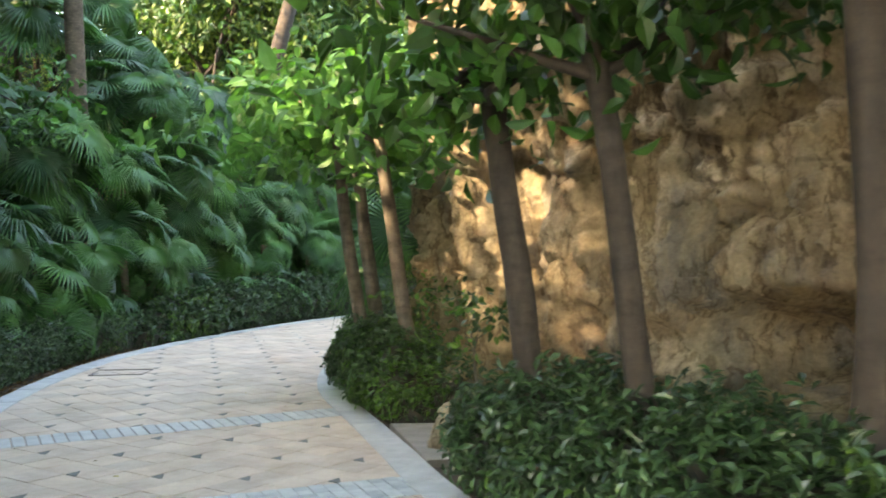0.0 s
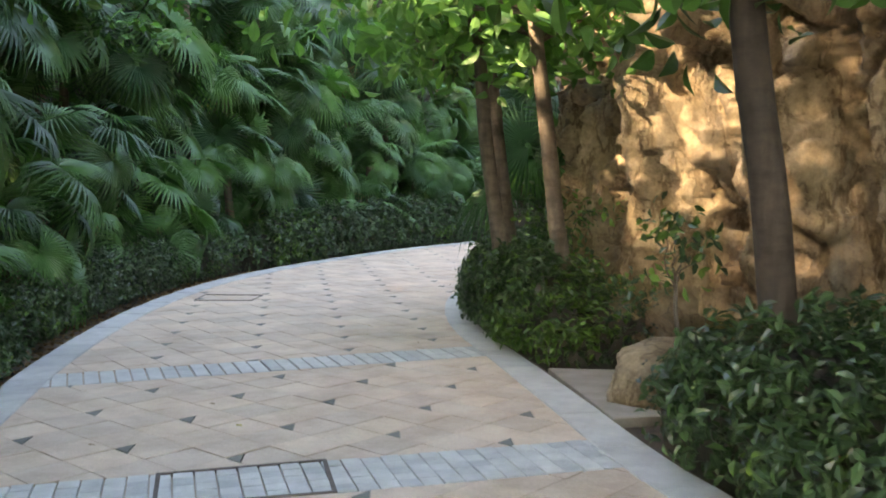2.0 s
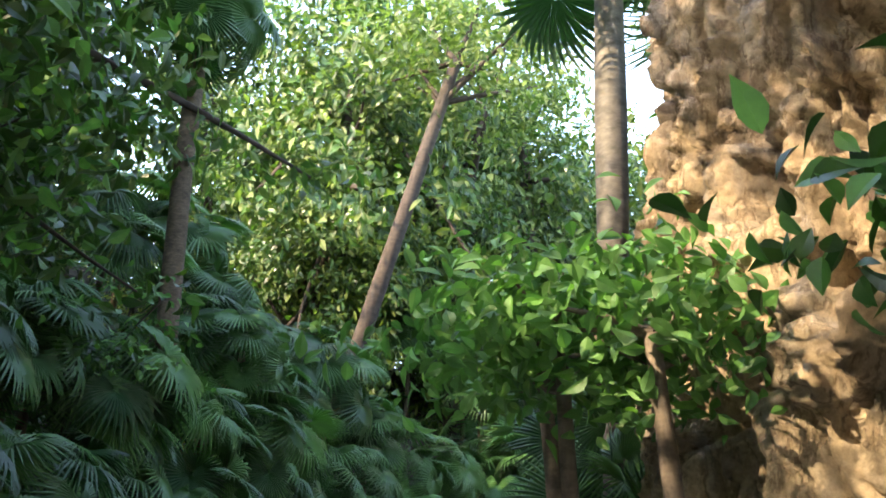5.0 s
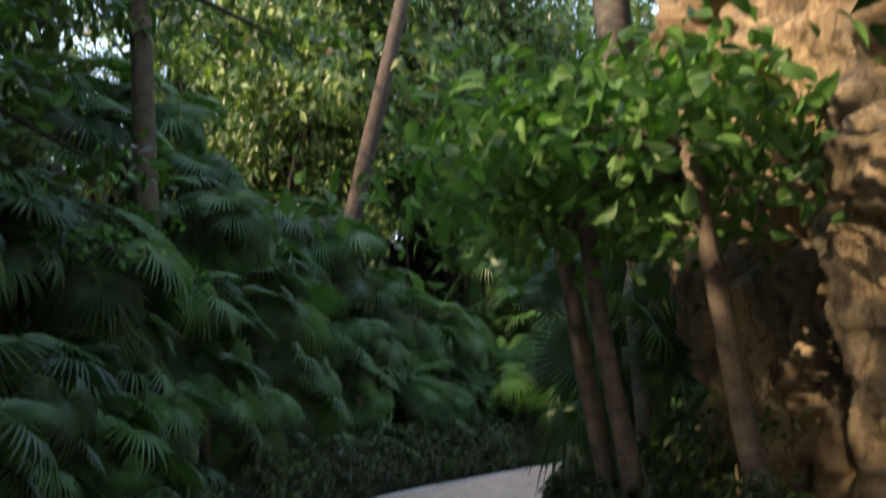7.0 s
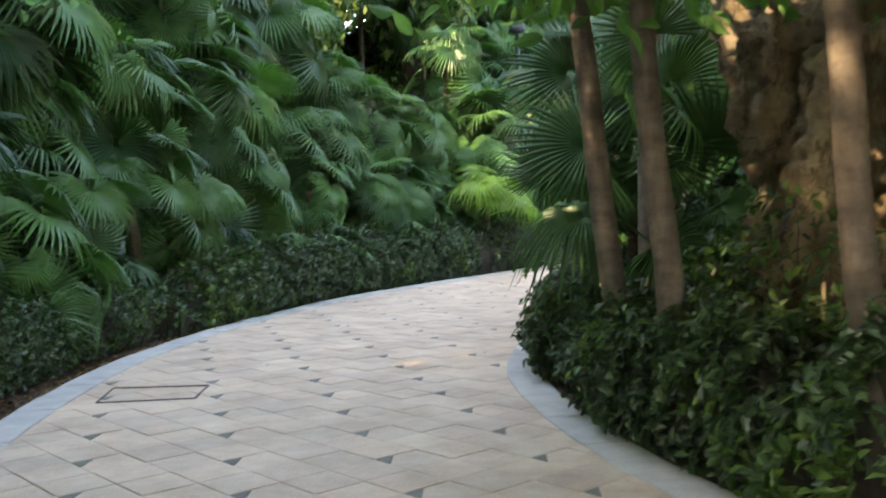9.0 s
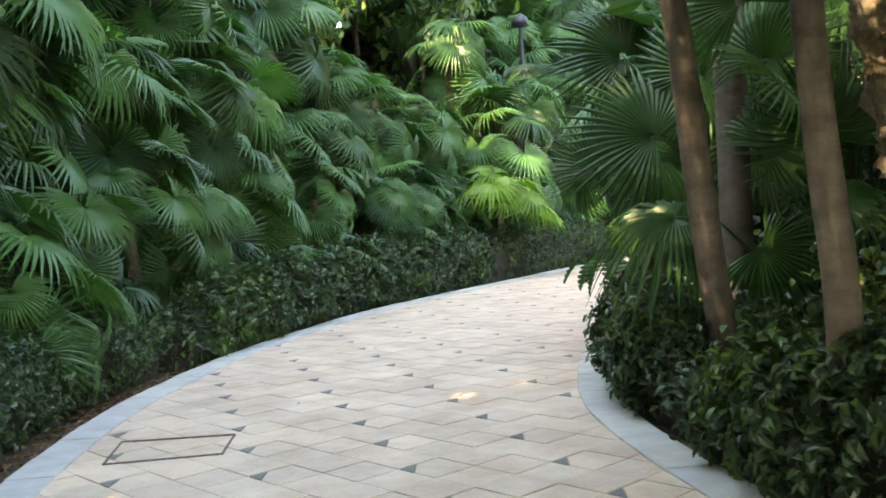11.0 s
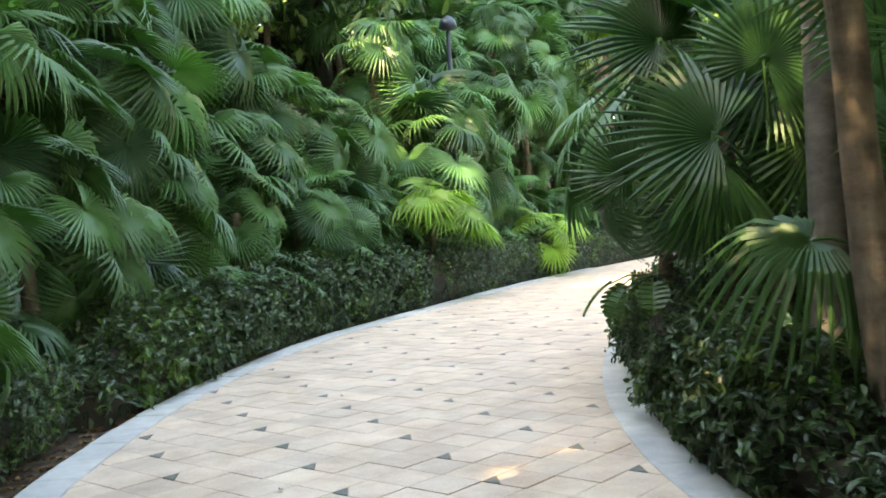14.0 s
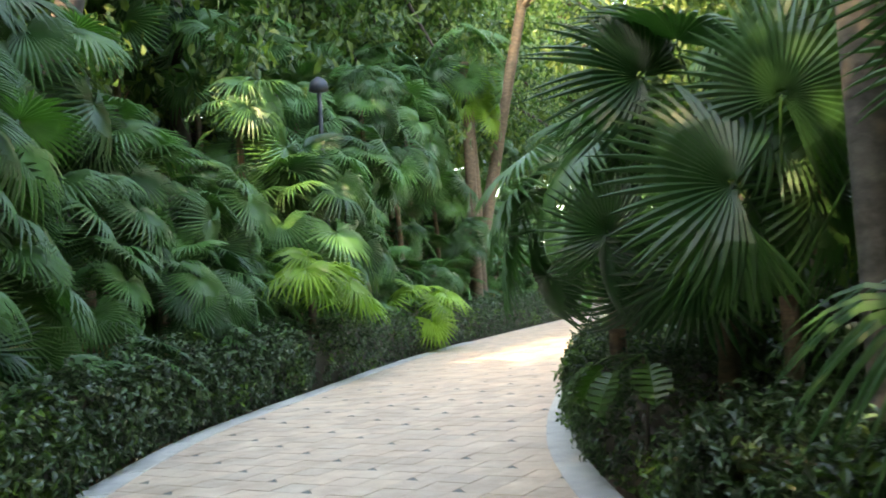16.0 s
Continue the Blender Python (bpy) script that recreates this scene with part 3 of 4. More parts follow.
def palm(x, y, crown, seed, leaves=13, size=1.0, sun_tint=False, dead=0, low=-35, label="", trunk_r=0.07, face=None):
    """A fan palm: fibrous stem and single fan leaves round its head."""
    r = random.Random(seed)
    root = empty("fan_palm", pose(x, y, -0.05))
    pts = bent((0, 0, 0), (r.uniform(-.1, .1), r.uniform(-.1, .1), crown), 8, 0.08, seed)
    tv, tf = tube(pts, [trunk_r * (1.25 - 0.3 * i / 7) for i in range(8)], 9, 0.25, seed)
    part("stem", mesh_of("stem", tv, tf, PALM_BARK, smooth=True), root, "fibrous brown stem")
    top = pts[-1]
    for i in range(leaves):
        az = i * 137.5 + r.uniform(-18, 18) if face is None else face + ((i * 137.5) % 360 - 180) * 0.62 + r.uniform(-15, 15)
        k = i / max(1, leaves - 1)
        el = 72 - (72 - low) * k ** 0.85 + r.gauss(0, 14)
        src = SUN_LEAVES if sun_tint else LEAVES
        me = src[r.randrange(len(src))]
        nm = "fan_leaf"
        s = size * r.uniform(0.82, 1.15)
        m = Matrix.Translation(top - Vector((0, 0, 0.25 * k * min(crown, 1.2)))) @ Euler((0, 0, radians(az))).to_matrix().to_4x4() @ Euler((radians(el), radians(r.gauss(0, 32 if face is None else 20)), radians(r.gauss(0, 12)))).to_matrix().to_4x4() @ Matrix.Diagonal((s, s, s, 1))
        part(nm, me, root, "", m)
    for i in range(dead):
        m = Matrix.Translation(top - Vector((0, 0, 0.2))) @ Euler((0, 0, radians(r.uniform(0, 360)))).to_matrix().to_4x4() @ Euler((radians(r.uniform(-70, -45)), 0, 0)).to_matrix().to_4x4()
        part("fan_leaf", DEAD[i % 2], root, "withered tan leaf", m)
    tagged(root, label or "green fan palm with pleated drooping leaves", "palm tree", "fan palms lining the path")
    return root


def left_at(y, out):
    i = index_at(LEFT_OUT, y)
    return offset(LEFT_OUT, -out)[i]


# clearings through which the low sun reaches the bend
SUNLIT = [((2.7, 26.6, 1.6), 1.1), ((6.6, 32.2, 1.0), 1.2), ((5.3, 30.0, 0.1), 1.3), ((7.4, 32.2, 0.1), 1.3), ((11.4, 38.6, 7.0), 1.5), ((0.6, 21.6, 0.1), 0.5)]


def in_clearing(x, y, crown, spread):
    """Whether a crown at x, y would stand in the sun's way to one of the lit places."""
    for (tx, ty, tz), half in SUNLIT:
        k = ((x - tx) * SUN_DIR.x + (y - ty) * SUN_DIR.y) / (SUN_DIR.x ** 2 + SUN_DIR.y ** 2)
        if k > 1.5 and math.hypot(tx + SUN_DIR.x * k - x, ty + SUN_DIR.y * k - y) < half + spread and tz + SUN_DIR.z * k < crown + 0.5 * spread:
            return True
    return False


pr = random.Random(5)
seed = 100
for out, gap, lo, hi, size, n in ((0.95, 1.6, 0.35, 0.8, 0.8, 8), (1.35, 1.5, 1.0, 1.7, 0.95, 10), (1.85, 1.5, 1.9, 2.7, 1.1, 10), (2.4, 1.6, 2.8, 3.7, 1.2, 11), (3.1, 1.8, 3.7, 4.8, 1.3, 11), (4.2, 2.1, 4.9, 6.4, 1.4, 12), (5.6, 2.4, 6.0, 7.4, 1.6, 12)):
    s = 0.0
    line = offset(LEFT_OUT, -out)
    i = 6
    while i < len(line) - 40:
        x, y = line[i]
        if (y > 1.0 or out > 1.5) and (out < 5 or y > 19):
            seed += 1
            px, py, high = x + pr.uniform(-.3, .3), y + pr.uniform(-.3, .3), pr.uniform(lo, hi) * (1.0 if y < 18 else 1.3)
            if out > 2 and in_clearing(px, py, high, 0.7):
                high = lo * 0.45
            palm(px, py, high, seed, n if y < 36 else n - 4, size * pr.uniform(0.9, 1.1), dead=1 if pr.random() < 0.3 else 0, face=-118 if y < 20 else -140, low=-15)
        i += max(1, int(gap * pr.uniform(0.8, 1.25) * (1.0 if y < 18 else 0.85 if y < 34 else 1.5) / 0.25))
# palms leaning over the bend, sunlight put into their yellow-green leaf colour
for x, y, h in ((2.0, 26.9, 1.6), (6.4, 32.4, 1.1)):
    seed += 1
    palm(x, y, h, seed, 8, 1.5, sun_tint=True, low=0, face=-150, label="fan palm in sunlit yellow-green tint beside the hedge")
# palms before the lamp post
for x, y, h in ((2.3, 28.6, 3.0), (3.2, 30.0, 3.9), (1.6, 29.4, 5.0), (4.6, 31.8, 4.6), (7.0, 34.6, 5.0), (5.9, 34.0, 6.6), (9.4, 37.4, 4.6), (10.3, 38.2, 3.2), (8.2, 36.6, 6.4)):
    seed += 1
    palm(x, y, h, seed, 11, 1.35, face=-150, low=-20)
# bare trunks rising behind the palms
seed += 1
palm(-4.75, 18.0, 10, seed, 13, 1.5, label="tall palm with a bare brown trunk behind the thicket", trunk_r=0.16)
# tall palms far along the outer side
for x, y, h in ((8.2, 38.9, 8.5), (9.3, 38.8, 7.5), (11.2, 38.6, 9), (11.6, 39.0, 8.0)):
    seed += 1
    # one crown takes the sunlit leaf colour
    palm(x, y, h, seed, 13, 1.6, sun_tint=h == 8.0, label="tall fan palm with a bare brown trunk", trunk_r=0.17)
# inner side
for x, y, h, sz, n in ((1.7, 15.9, 2.3, 1.15, 13), (2.0, 17.6, 2.2, 1.1, 13), (2.9, 15.2, 3.2, 1.2, 13), (3.6, 19.6, 2.4, 1.1, 12), (4.0, 17.2, 3.4, 1.2, 12), (5.6, 21.8, 2.2, 1.1, 11), (8.5, 25.5, 2.4, 1.1, 10), (12.5, 29.5, 2.6, 1.2, 10)):
    seed += 1
    palm(x, y, h, seed, n, sz, face=140)


def placed_palm(x, y, crown, leaves, label, seed, trunk_r=0.06):
    """A fan palm whose leaves stand where they are seen: hub, the way the blade points, its upper face, size, droop, spread."""
    root = empty("fan_palm", pose(x, y, -0.05))
    pts = bent((0, 0, 0), (0.05, 0.03, crown), 8, 0.06, seed)
    tv, tf = tube(pts, [trunk_r * (1.25 - 0.3 * i / 7) for i in range(8)], 9, 0.25, seed)
    part("stem", mesh_of("stem", tv, tf, PALM_BARK, smooth=True), root, "fibrous brown stem")
    base = Vector((x, y, -0.05))
    for i, (hub, way, up, rad, droop, spread) in enumerate(leaves):
        hub = Vector(hub) - base
        yv = Vector(way).normalized()
        zv = Vector(up) - yv * Vector(up).dot(yv)
        zv.normalize()
        xv = yv.cross(zv)
        m = Matrix((xv, yv, zv)).transposed().to_4x4()
        m.translation = hub
        ob = part("fan_leaf", fan_leaf("fan_leaf", rad, 0.02, seed * 10 + i, [PALM_LEAF, PALM_LEAF], droop, int(spread / 7.2), spread, 0.0, 0.0), root, "", m)
        mid = pts[-1].lerp(hub, 0.55) + Vector((0, 0, 0.12 * (hub - pts[-1]).length))
        sv, sf = tube([pts[-1], pts[-1].lerp(mid, 0.55), mid, mid.lerp(hub, 0.6) + Vector((0, 0, 0.02)), hub], [0.014, 0.012, 0.010, 0.009, 0.008], 6, 0)
        part("leaf_stalk", mesh_of("leaf_stalk", sv, sf, PALM_LEAF, smooth=True), root)
    return tagged(root, label, "palm tree", "fan palms lining the path")


placed_palm(1.55, 15.15, 1.35, [
    ((0.90, 14.78, 1.95), (-0.80, 0.25, 0.36), (-0.45, -0.75, 0.48), 0.82, 0.22, 235),
    ((1.02, 14.88, 1.78), (0.10, -0.05, -1.0), (-0.5, -0.85, 0.1), 0.62, 0.05, 70),
    ((1.25, 14.75, 2.45), (0.35, -0.15, 0.8), (-0.4, -0.8, 0.4), 0.75, 0.3, 280),
    ((1.02, 15.0, 1.80), (-0.80, 0.2, -0.30), (-0.5, -0.7, 0.5), 0.64, 0.35, 180),
    ((1.75, 14.35, 2.2), (0.6, -0.6, 0.2), (-0.5, -0.6, 0.6), 0.72, 0.4, 270),
    ((0.95, 15.6, 2.75), (-0.6, 0.1, 0.5), (-0.5, -0.7, 0.6), 0.75, 0.4, 270),
    ((2.1, 15.3, 2.7), (0.7, 0.2, 0.4), (-0.4, -0.7, 0.6), 0.75, 0.4, 270),
    ((0.66, 15.7, 1.75), (-0.2, -0.1, 0.85), (-0.2, -1.0, 0.3), 0.5, 0.2, 270),
], "large dark fan palm spreading over the inner bend", 81)
placed_palm(1.12, 13.4, 0.95, [
    ((0.36, 13.08, 1.28), (-0.98, 0.18, -0.04), (-0.10, -0.45, 0.88), 0.62, 1.0, 240),
    ((1.35, 12.95, 1.75), (-0.35, -0.2, 0.7), (-0.4, -0.8, 0.4), 0.62, 0.3, 260),
    ((1.12, 13.05, 2.10), (-0.45, -0.4, 0.15), (-0.4, -0.8, 0.5), 0.55, 0.3, 250),
    ((1.02, 13.15, 1.72), (0.55, -0.35, 0.55), (-0.6, -0.6, 0.4), 0.60, 0.35, 260),
    ((1.25, 13.55, 2.35), (0.35, -0.2, 0.8), (-0.6, -0.6, 0.4), 0.66, 0.35, 270),
    ((1.05, 13.45, 2.75), (-0.4, 0.1, 0.6), (-0.6, -0.6, 0.5), 0.62, 0.45, 260),
    ((1.00, 13.25, 1.05), (0.45, -0.5, -0.45), (-0.6, -0.6, 0.5), 0.55, 0.5, 230),
    ((1.55, 13.3, 1.35), (0.8, -0.5, -0.1), (-0.2, -0.5, 0.85), 0.6, 0.7, 240),
], "low fan palm with a drooping leaf over the hedge", 82)


# ---- broad-leaved trees ----
def crown_mesh(name, centre, radii, n, leaf, width, mats, rng_, hollow=0.35, heart=True, clumps=0, droop=0.6):
    """Leaves spread in an uneven shell, gathered in sprays."""
    k = clumps or max(6, n // 22)
    d = rng_.normal(size=(k, 3))
    d /= np.linalg.norm(d, axis=1)[:, None]
    rr = rng_.uniform(hollow, 1.0, k) ** 0.6
    c0 = d * rr[:, None] * np.array(radii) * (1 + 0.25 * rng_.normal(size=(k, 1)))
    pick = rng_.integers(0, k, n)
    sp = rng_.normal(size=(n, 3)) * np.array([leaf * 1.5, leaf * 1.5, leaf * 0.8])
    c = np.array(centre) + c0[pick] + sp
    nn = rng_.normal(0, 0.45, (n, 3)) + d[pick] * 0.5 + np.array([0, 0, droop])
    idx = rng_.integers(0, len(mats), n)
    return leaf_cloud(name, c, nn, leaf, width, mats, idx, rng_, 0.18, heart), np.array(centre) + c0


def tree(name, base, top, r0, r1, crown_c, radii, n, leaf, mats, seed, label, bark=BARK, heart=True, category="tree", group="", limbs=7):
    r = np.random.default_rng(seed)
    b = Vector(base)
    root = empty(name, pose(*base))
    pts = bent((0, 0, 0), Vector(top) - b, 12, 0.06, seed)
    tv, tf = tube(pts, [r0 + (r1 - r0) * i / 11 + (0.25 * r0 if i == 0 else 0) for i in range(12)], 14, 0.12, seed)
    part("trunk", mesh_of("trunk", tv, tf, bark, smooth=True), root)
    me, cl = crown_mesh("crown", Vector(crown_c) - b, radii, n, leaf, leaf * 0.52, mats, r, heart=heart, droop=0.25)
    part("crown", me, root, "crown of broad bright leaves")
    for j in range(limbs):
        tgt = Vector(cl[j % len(cl)])
        st = pts[-1 - (j % 2)]
        lv, lf = tube(bent(st, tgt, 6, 0.12, seed + j), [r1 * 0.6 * (1 - 0.15 * q) for q in range(6)], 6, 0.1, j)
        part("limb", mesh_of("limb", lv, lf, bark, smooth=True), root)
    return tagged(root, label, category, group)


G = "slim trees in the hedge"
tree("garden_tree", (0.77, 9.80, 0), (0.38, 9.6, 2.9), 0.085, 0.06, (0.35, 9.9, 3.12), (1.05, 0.9, 0.55), 900, 0.19, [BROAD_LEAF], 1, "slim smooth-barked tree in the hedge before the rock", group=G)
tree("garden_tree", (0.26, 10.98, 0), (-0.03, 10.75, 2.9), 0.085, 0.06, (-0.25, 10.6, 3.1), (1.1, 1.0, 0.6), 1000, 0.19, [BROAD_LEAF], 2, "slim leaning tree with a pale brown trunk", group=G)
tree("garden_tree", (0.57, 12.74, 0), (0.17, 12.70, 3.1), 0.10, 0.075, (0.45, 12.5, 3.4), (1.1, 1.0, 0.65), 800, 0.18, [BROAD_LEAF, DARK_BROAD], 3, "slim tree with a knotty dark trunk in the hedge", group=G)
# next three: deep shade put into bark and leaf colour, last two crowns widened
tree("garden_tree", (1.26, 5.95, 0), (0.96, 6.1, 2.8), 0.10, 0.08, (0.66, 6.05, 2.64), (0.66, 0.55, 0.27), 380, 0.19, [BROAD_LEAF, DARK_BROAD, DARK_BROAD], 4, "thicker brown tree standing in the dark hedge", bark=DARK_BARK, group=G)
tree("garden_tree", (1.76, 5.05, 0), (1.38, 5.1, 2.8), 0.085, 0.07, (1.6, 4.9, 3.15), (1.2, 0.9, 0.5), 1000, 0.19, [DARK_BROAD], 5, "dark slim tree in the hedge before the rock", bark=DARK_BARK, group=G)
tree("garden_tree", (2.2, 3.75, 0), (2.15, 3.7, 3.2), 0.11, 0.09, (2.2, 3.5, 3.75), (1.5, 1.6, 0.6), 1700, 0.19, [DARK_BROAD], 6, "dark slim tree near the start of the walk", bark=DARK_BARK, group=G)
tree("leaning_tree", (-3.4, 25.2, 0), (0.2, 25.4, 13.5), 0.26, 0.15, (0.3, 25.4, 14.2), (3.0, 2.6, 2.0), 2600, 0.24, [CANOPY], 16, "tall leaning tree with a dark bare trunk", bark=DARK_BARK, heart=False, limbs=10)
tree("leaning_tree", (11.4, 40.0, 0), (14.9, 40.2, 12.6), 0.24, 0.18, (15.1, 40.2, 13.4), (2.4, 2.4, 1.6), 1500, 0.24, [CANOPY], 21, "leaning tree with a bare tan trunk round the bend", bark=PALM_BARK, heart=False, limbs=8)
# two canopies above the view, added to keep sky light off rock and palms
tree("overhanging_tree", (2.95, 2.7, 0), (2.3, 4.0, 6.8), 0.14, 0.10, (1.9, 4.9, 8.3), (3.4, 3.4, 1.2), 7500, 0.30, [DARK_BROAD], 17, "unseen tall tree shading the start of the path", bark=DARK_BARK, heart=False, limbs=12)
tree("overhanging_tree", (-6.9, 3.9, 0), (-5.4, 4.6, 11.6), 0.16, 0.10, (-4.8, 5.0, 12.6), (3.2, 3.8, 1.1), 7000, 0.30, [DARK_BROAD], 18, "unseen tall tree shading the fan palms", bark=DARK_BARK, heart=False, limbs=12)
# a leggy shrub before the rock
tree("leggy_shrub", (1.05, 7.15, 0), (1.0, 7.2, 0.9), 0.018, 0.012, (1.02, 7.2, 1.15), (0.28, 0.26, 0.42), 130, 0.085, [HEDGE_LIGHT, HEDGE_LEAF], 7, "leggy thin shrub growing before the rock", heart=False, category="shrub", limbs=9)
tree("leggy_shrub", (0.95, 11.9, 0), (0.95, 11.9, 0.8), 0.018, 0.012, (0.95, 11.9, 0.95), (0.4, 0.4, 0.35), 200, 0.085, [HEDGE_LIGHT, HEDGE_LEAF], 8, "loose green shrub at the foot of the rock", heart=False, category="shrub", limbs=9)
tree("leggy_shrub", (0.88, 10.75, 0), (0.9, 10.75, 0.9), 0.018, 0.012, (0.86, 10.7, 1.0), (0.36, 0.42, 0.36), 420, 0.085, [HEDGE_LIGHT, HEDGE_LIGHT, HEDGE_LEAF], 22, "loose yellow-green shrub before the rock foot", heart=False, category="shrub", limbs=10)
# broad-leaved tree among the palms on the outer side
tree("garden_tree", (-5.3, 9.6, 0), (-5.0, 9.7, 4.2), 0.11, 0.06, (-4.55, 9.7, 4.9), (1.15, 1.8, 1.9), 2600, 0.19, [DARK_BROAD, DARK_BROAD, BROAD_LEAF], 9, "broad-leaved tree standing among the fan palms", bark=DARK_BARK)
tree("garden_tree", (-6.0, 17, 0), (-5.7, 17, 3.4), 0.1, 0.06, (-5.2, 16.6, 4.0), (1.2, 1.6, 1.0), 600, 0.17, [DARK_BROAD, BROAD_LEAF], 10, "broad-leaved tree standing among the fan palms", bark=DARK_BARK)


# extra tree outside the view, put here to darken the near palms
tree("garden_tree", (-5.2, 6.3, 0), (-4.8, 6.3, 3.4), 0.1, 0.06, (-4.4, 5.1, 3.9), (1.3, 2.2, 0.7), 2800, 0.19, [DARK_BROAD], 19, "added broad-leaved tree shading the near fan palms", bark=DARK_BARK)


# ---- tall trees around ----
def tall_tree(seed, height, spread, mats, n=11000, leaf=0.2, bark=DARK_BARK, label="tall leafy tree rising behind the palms"):
    r = np.random.default_rng(seed)
    root = empty("tall_tree")
    pts = bent((0, 0, -0.05), (r.normal(0, .5), r.normal(0, .5), height * 0.8), 12, 0.5, seed)
    tv, tf = tube(pts, [0.20 - 0.011 * i for i in range(12)], 10, 0.15, seed)
    part("trunk", mesh_of("trunk", tv, tf, bark, smooth=True), root)
    me, cl = crown_mesh("crown", (0, 0, height * 0.62), (spread, spread, height * 0.42), n, leaf, leaf * 0.45, mats, r, 0.15, False, 170, 0.3)
    part("crown", me, root)
    for j in range(9):
        st = pts[-1 - (j % 6)]
        lv, lf = tube(bent(st, Vector(cl[j * 3]), 6, 0.3, seed + j), [0.07 * (1 - 0.16 * q) for q in range(6)], 6, 0.1, j)
        part("limb", mesh_of("limb", lv, lf, bark, smooth=True), root)
    return tagged(root, label, "tree", "tall trees around the garden")


KINDS = [tall_tree(201, 10, 2.6, [CANOPY]), tall_tree(202, 12, 3.0, [CANOPY, DARK_BROAD]), tall_tree(203, 9, 2.4, [DARK_BROAD, CANOPY]), tall_tree(204, 11, 2.4, [BAMBOO_LEAF, BAMBOO_LEAF, CANOPY], 7500, 0.15, label="tall light yellow-green tree behind the palms")]
# many left of and behind the start are unseen, placed and sized as sun blockers
SPOTS = [(-8.8, -1.2, 0, 1.5), (-7.7, 10.0, 1, 1.1), (-8.8, 14.5, 2, 1.4), (-6.6, 24.0, 3, 0.72), (-9.2, 12, 1, 1.25), (-8.3, 17, 2, 1.3), (-8.0, 20, 1, 0.6), (-8.2, -1.8, 1), (-7.6, -4.5, 2), (-8.4, 6.6, 0, 0.60), (-8.8, 4.2, 2, 0.58), (-11.0, -4.0, 1, 1.4), (-3.2, 28.6, 2), (-2.2, 30.5, 2), (0.6, 33.5, 1), (3.6, 36.8, 2), (7, 40.5, 1), (10.5, 44, 2), (14.5, 48, 1), (19, 53, 2), (25, 58, 1),
         (6.0, 17.5, 2), (8.0, 21, 1), (10.8, 24.2, 2), (14, 28, 1), (18, 32, 2), (22.5, 36.5, 1), (28, 41, 2), (34, 47, 1), (5.2, 15, 1), (7.5, 12, 2), (33, 54, 2), (40, 60, 1), (45, 50, 2), (38, 44, 1),
         (-12.5, 3, 2), (-13.5, 10, 1), (-12.5, 16, 1), (-11.5, 22, 2), (-9.5, 28, 1), (-6.5, 33, 1), (-3, 37, 2), (0.5, 41, 1), (4.5, 45, 2), (9, 50, 1), (14, 56, 2), (-16, 20, 1), (-14, 30, 2), (-8, 42, 1),
         (31, 60.5, 1, 1.8), (36, 59, 2, 1.8), (27.5, 64, 2, 1.8), (40, 64, 1, 1.8), (33, 66, 2, 2.2), (2.75, 0.9, 2, 1.25), (-3.5, -7, 1), (2.5, -8, 2), (-9, -7, 1), (7, -5, 1), (-5, -12, 2), (-6.7, 1.0, 1, 1.0), (-6.4, 1.7, 0, 0.9)]
for i, (x, y, k, *size) in enumerate(SPOTS):
    big = 1.6 if (y > 29 and x < 30 and i > 4) or y < 0.5 else 1.0
    big = size[0] if size else big
    m = pose(x, y, 0, 0, 0, i * 77) @ Matrix.Diagonal((big * 0.9, big * 0.9, big, 1))
    if i < 4:
        KINDS[i].matrix_basis = m
    else:
        copy_thing(KINDS[k], m)

# pale smooth palm trunk behind the rock
pv, pf = tube([(0, 0, 0), (0, 0, 0.3), (0.01, 0, 1.5), (0.02, 0, 3), (0.03, 0, 4.2), (0.05, 0, 5.4), (0.05, 0, 7), (0.05, 0, 10)], [0.17, 0.135, 0.125, 0.13, 0.16, 0.20, 0.21, 0.17], 20, 0.05, 3)
royal = empty("royal_palm", pose(1.28, 14.18, -0.05))
part("trunk", mesh_of("trunk", pv, pf, PALE_TRUNK, smooth=True), royal)
tagged(royal, "tall palm with a smooth pale grey trunk", "palm tree")
for i in range(11):
    m = Matrix.Translation((0.05, 0, 9.8)) @ Euler((0, 0, radians(i * 137))).to_matrix().to_4x4() @ Euler((radians(60 - 9 * i), 0, 0)).to_matrix().to_4x4() @ Matrix.Diagonal((2.2, 2.2, 2.2, 1))
    part("fan_leaf", LEAVES[i % 6], royal, "", m)

# lamp post among the palms
pv, pf = tube([(0, 0, 0), (0, 0, 0.4), (0, 0, 0.45), (0, 0, 6.0), (0, 0, 6.1)], [0.09, 0.09, 0.06, 0.05, 0.06], 14, 0)
post = empty("lamp_post", pose(3.6, 30.5, -0.05))
part("pole", mesh_of("pole", pv, pf, POLE, smooth=True), post)
pv, pf = tube([(0, 0, 6.05), (0, 0, 6.1), (0, 0, 6.3), (0, 0, 6.4)], [0.08, 0.22, 0.18, 0.04], 16, 0)
part("lamp_head", mesh_of("lamp_head", pv, pf, POLE, smooth=True), post, "blue-grey round lamp head")
tagged(post, "slim blue-grey lamp post among the palms", "lamp post")


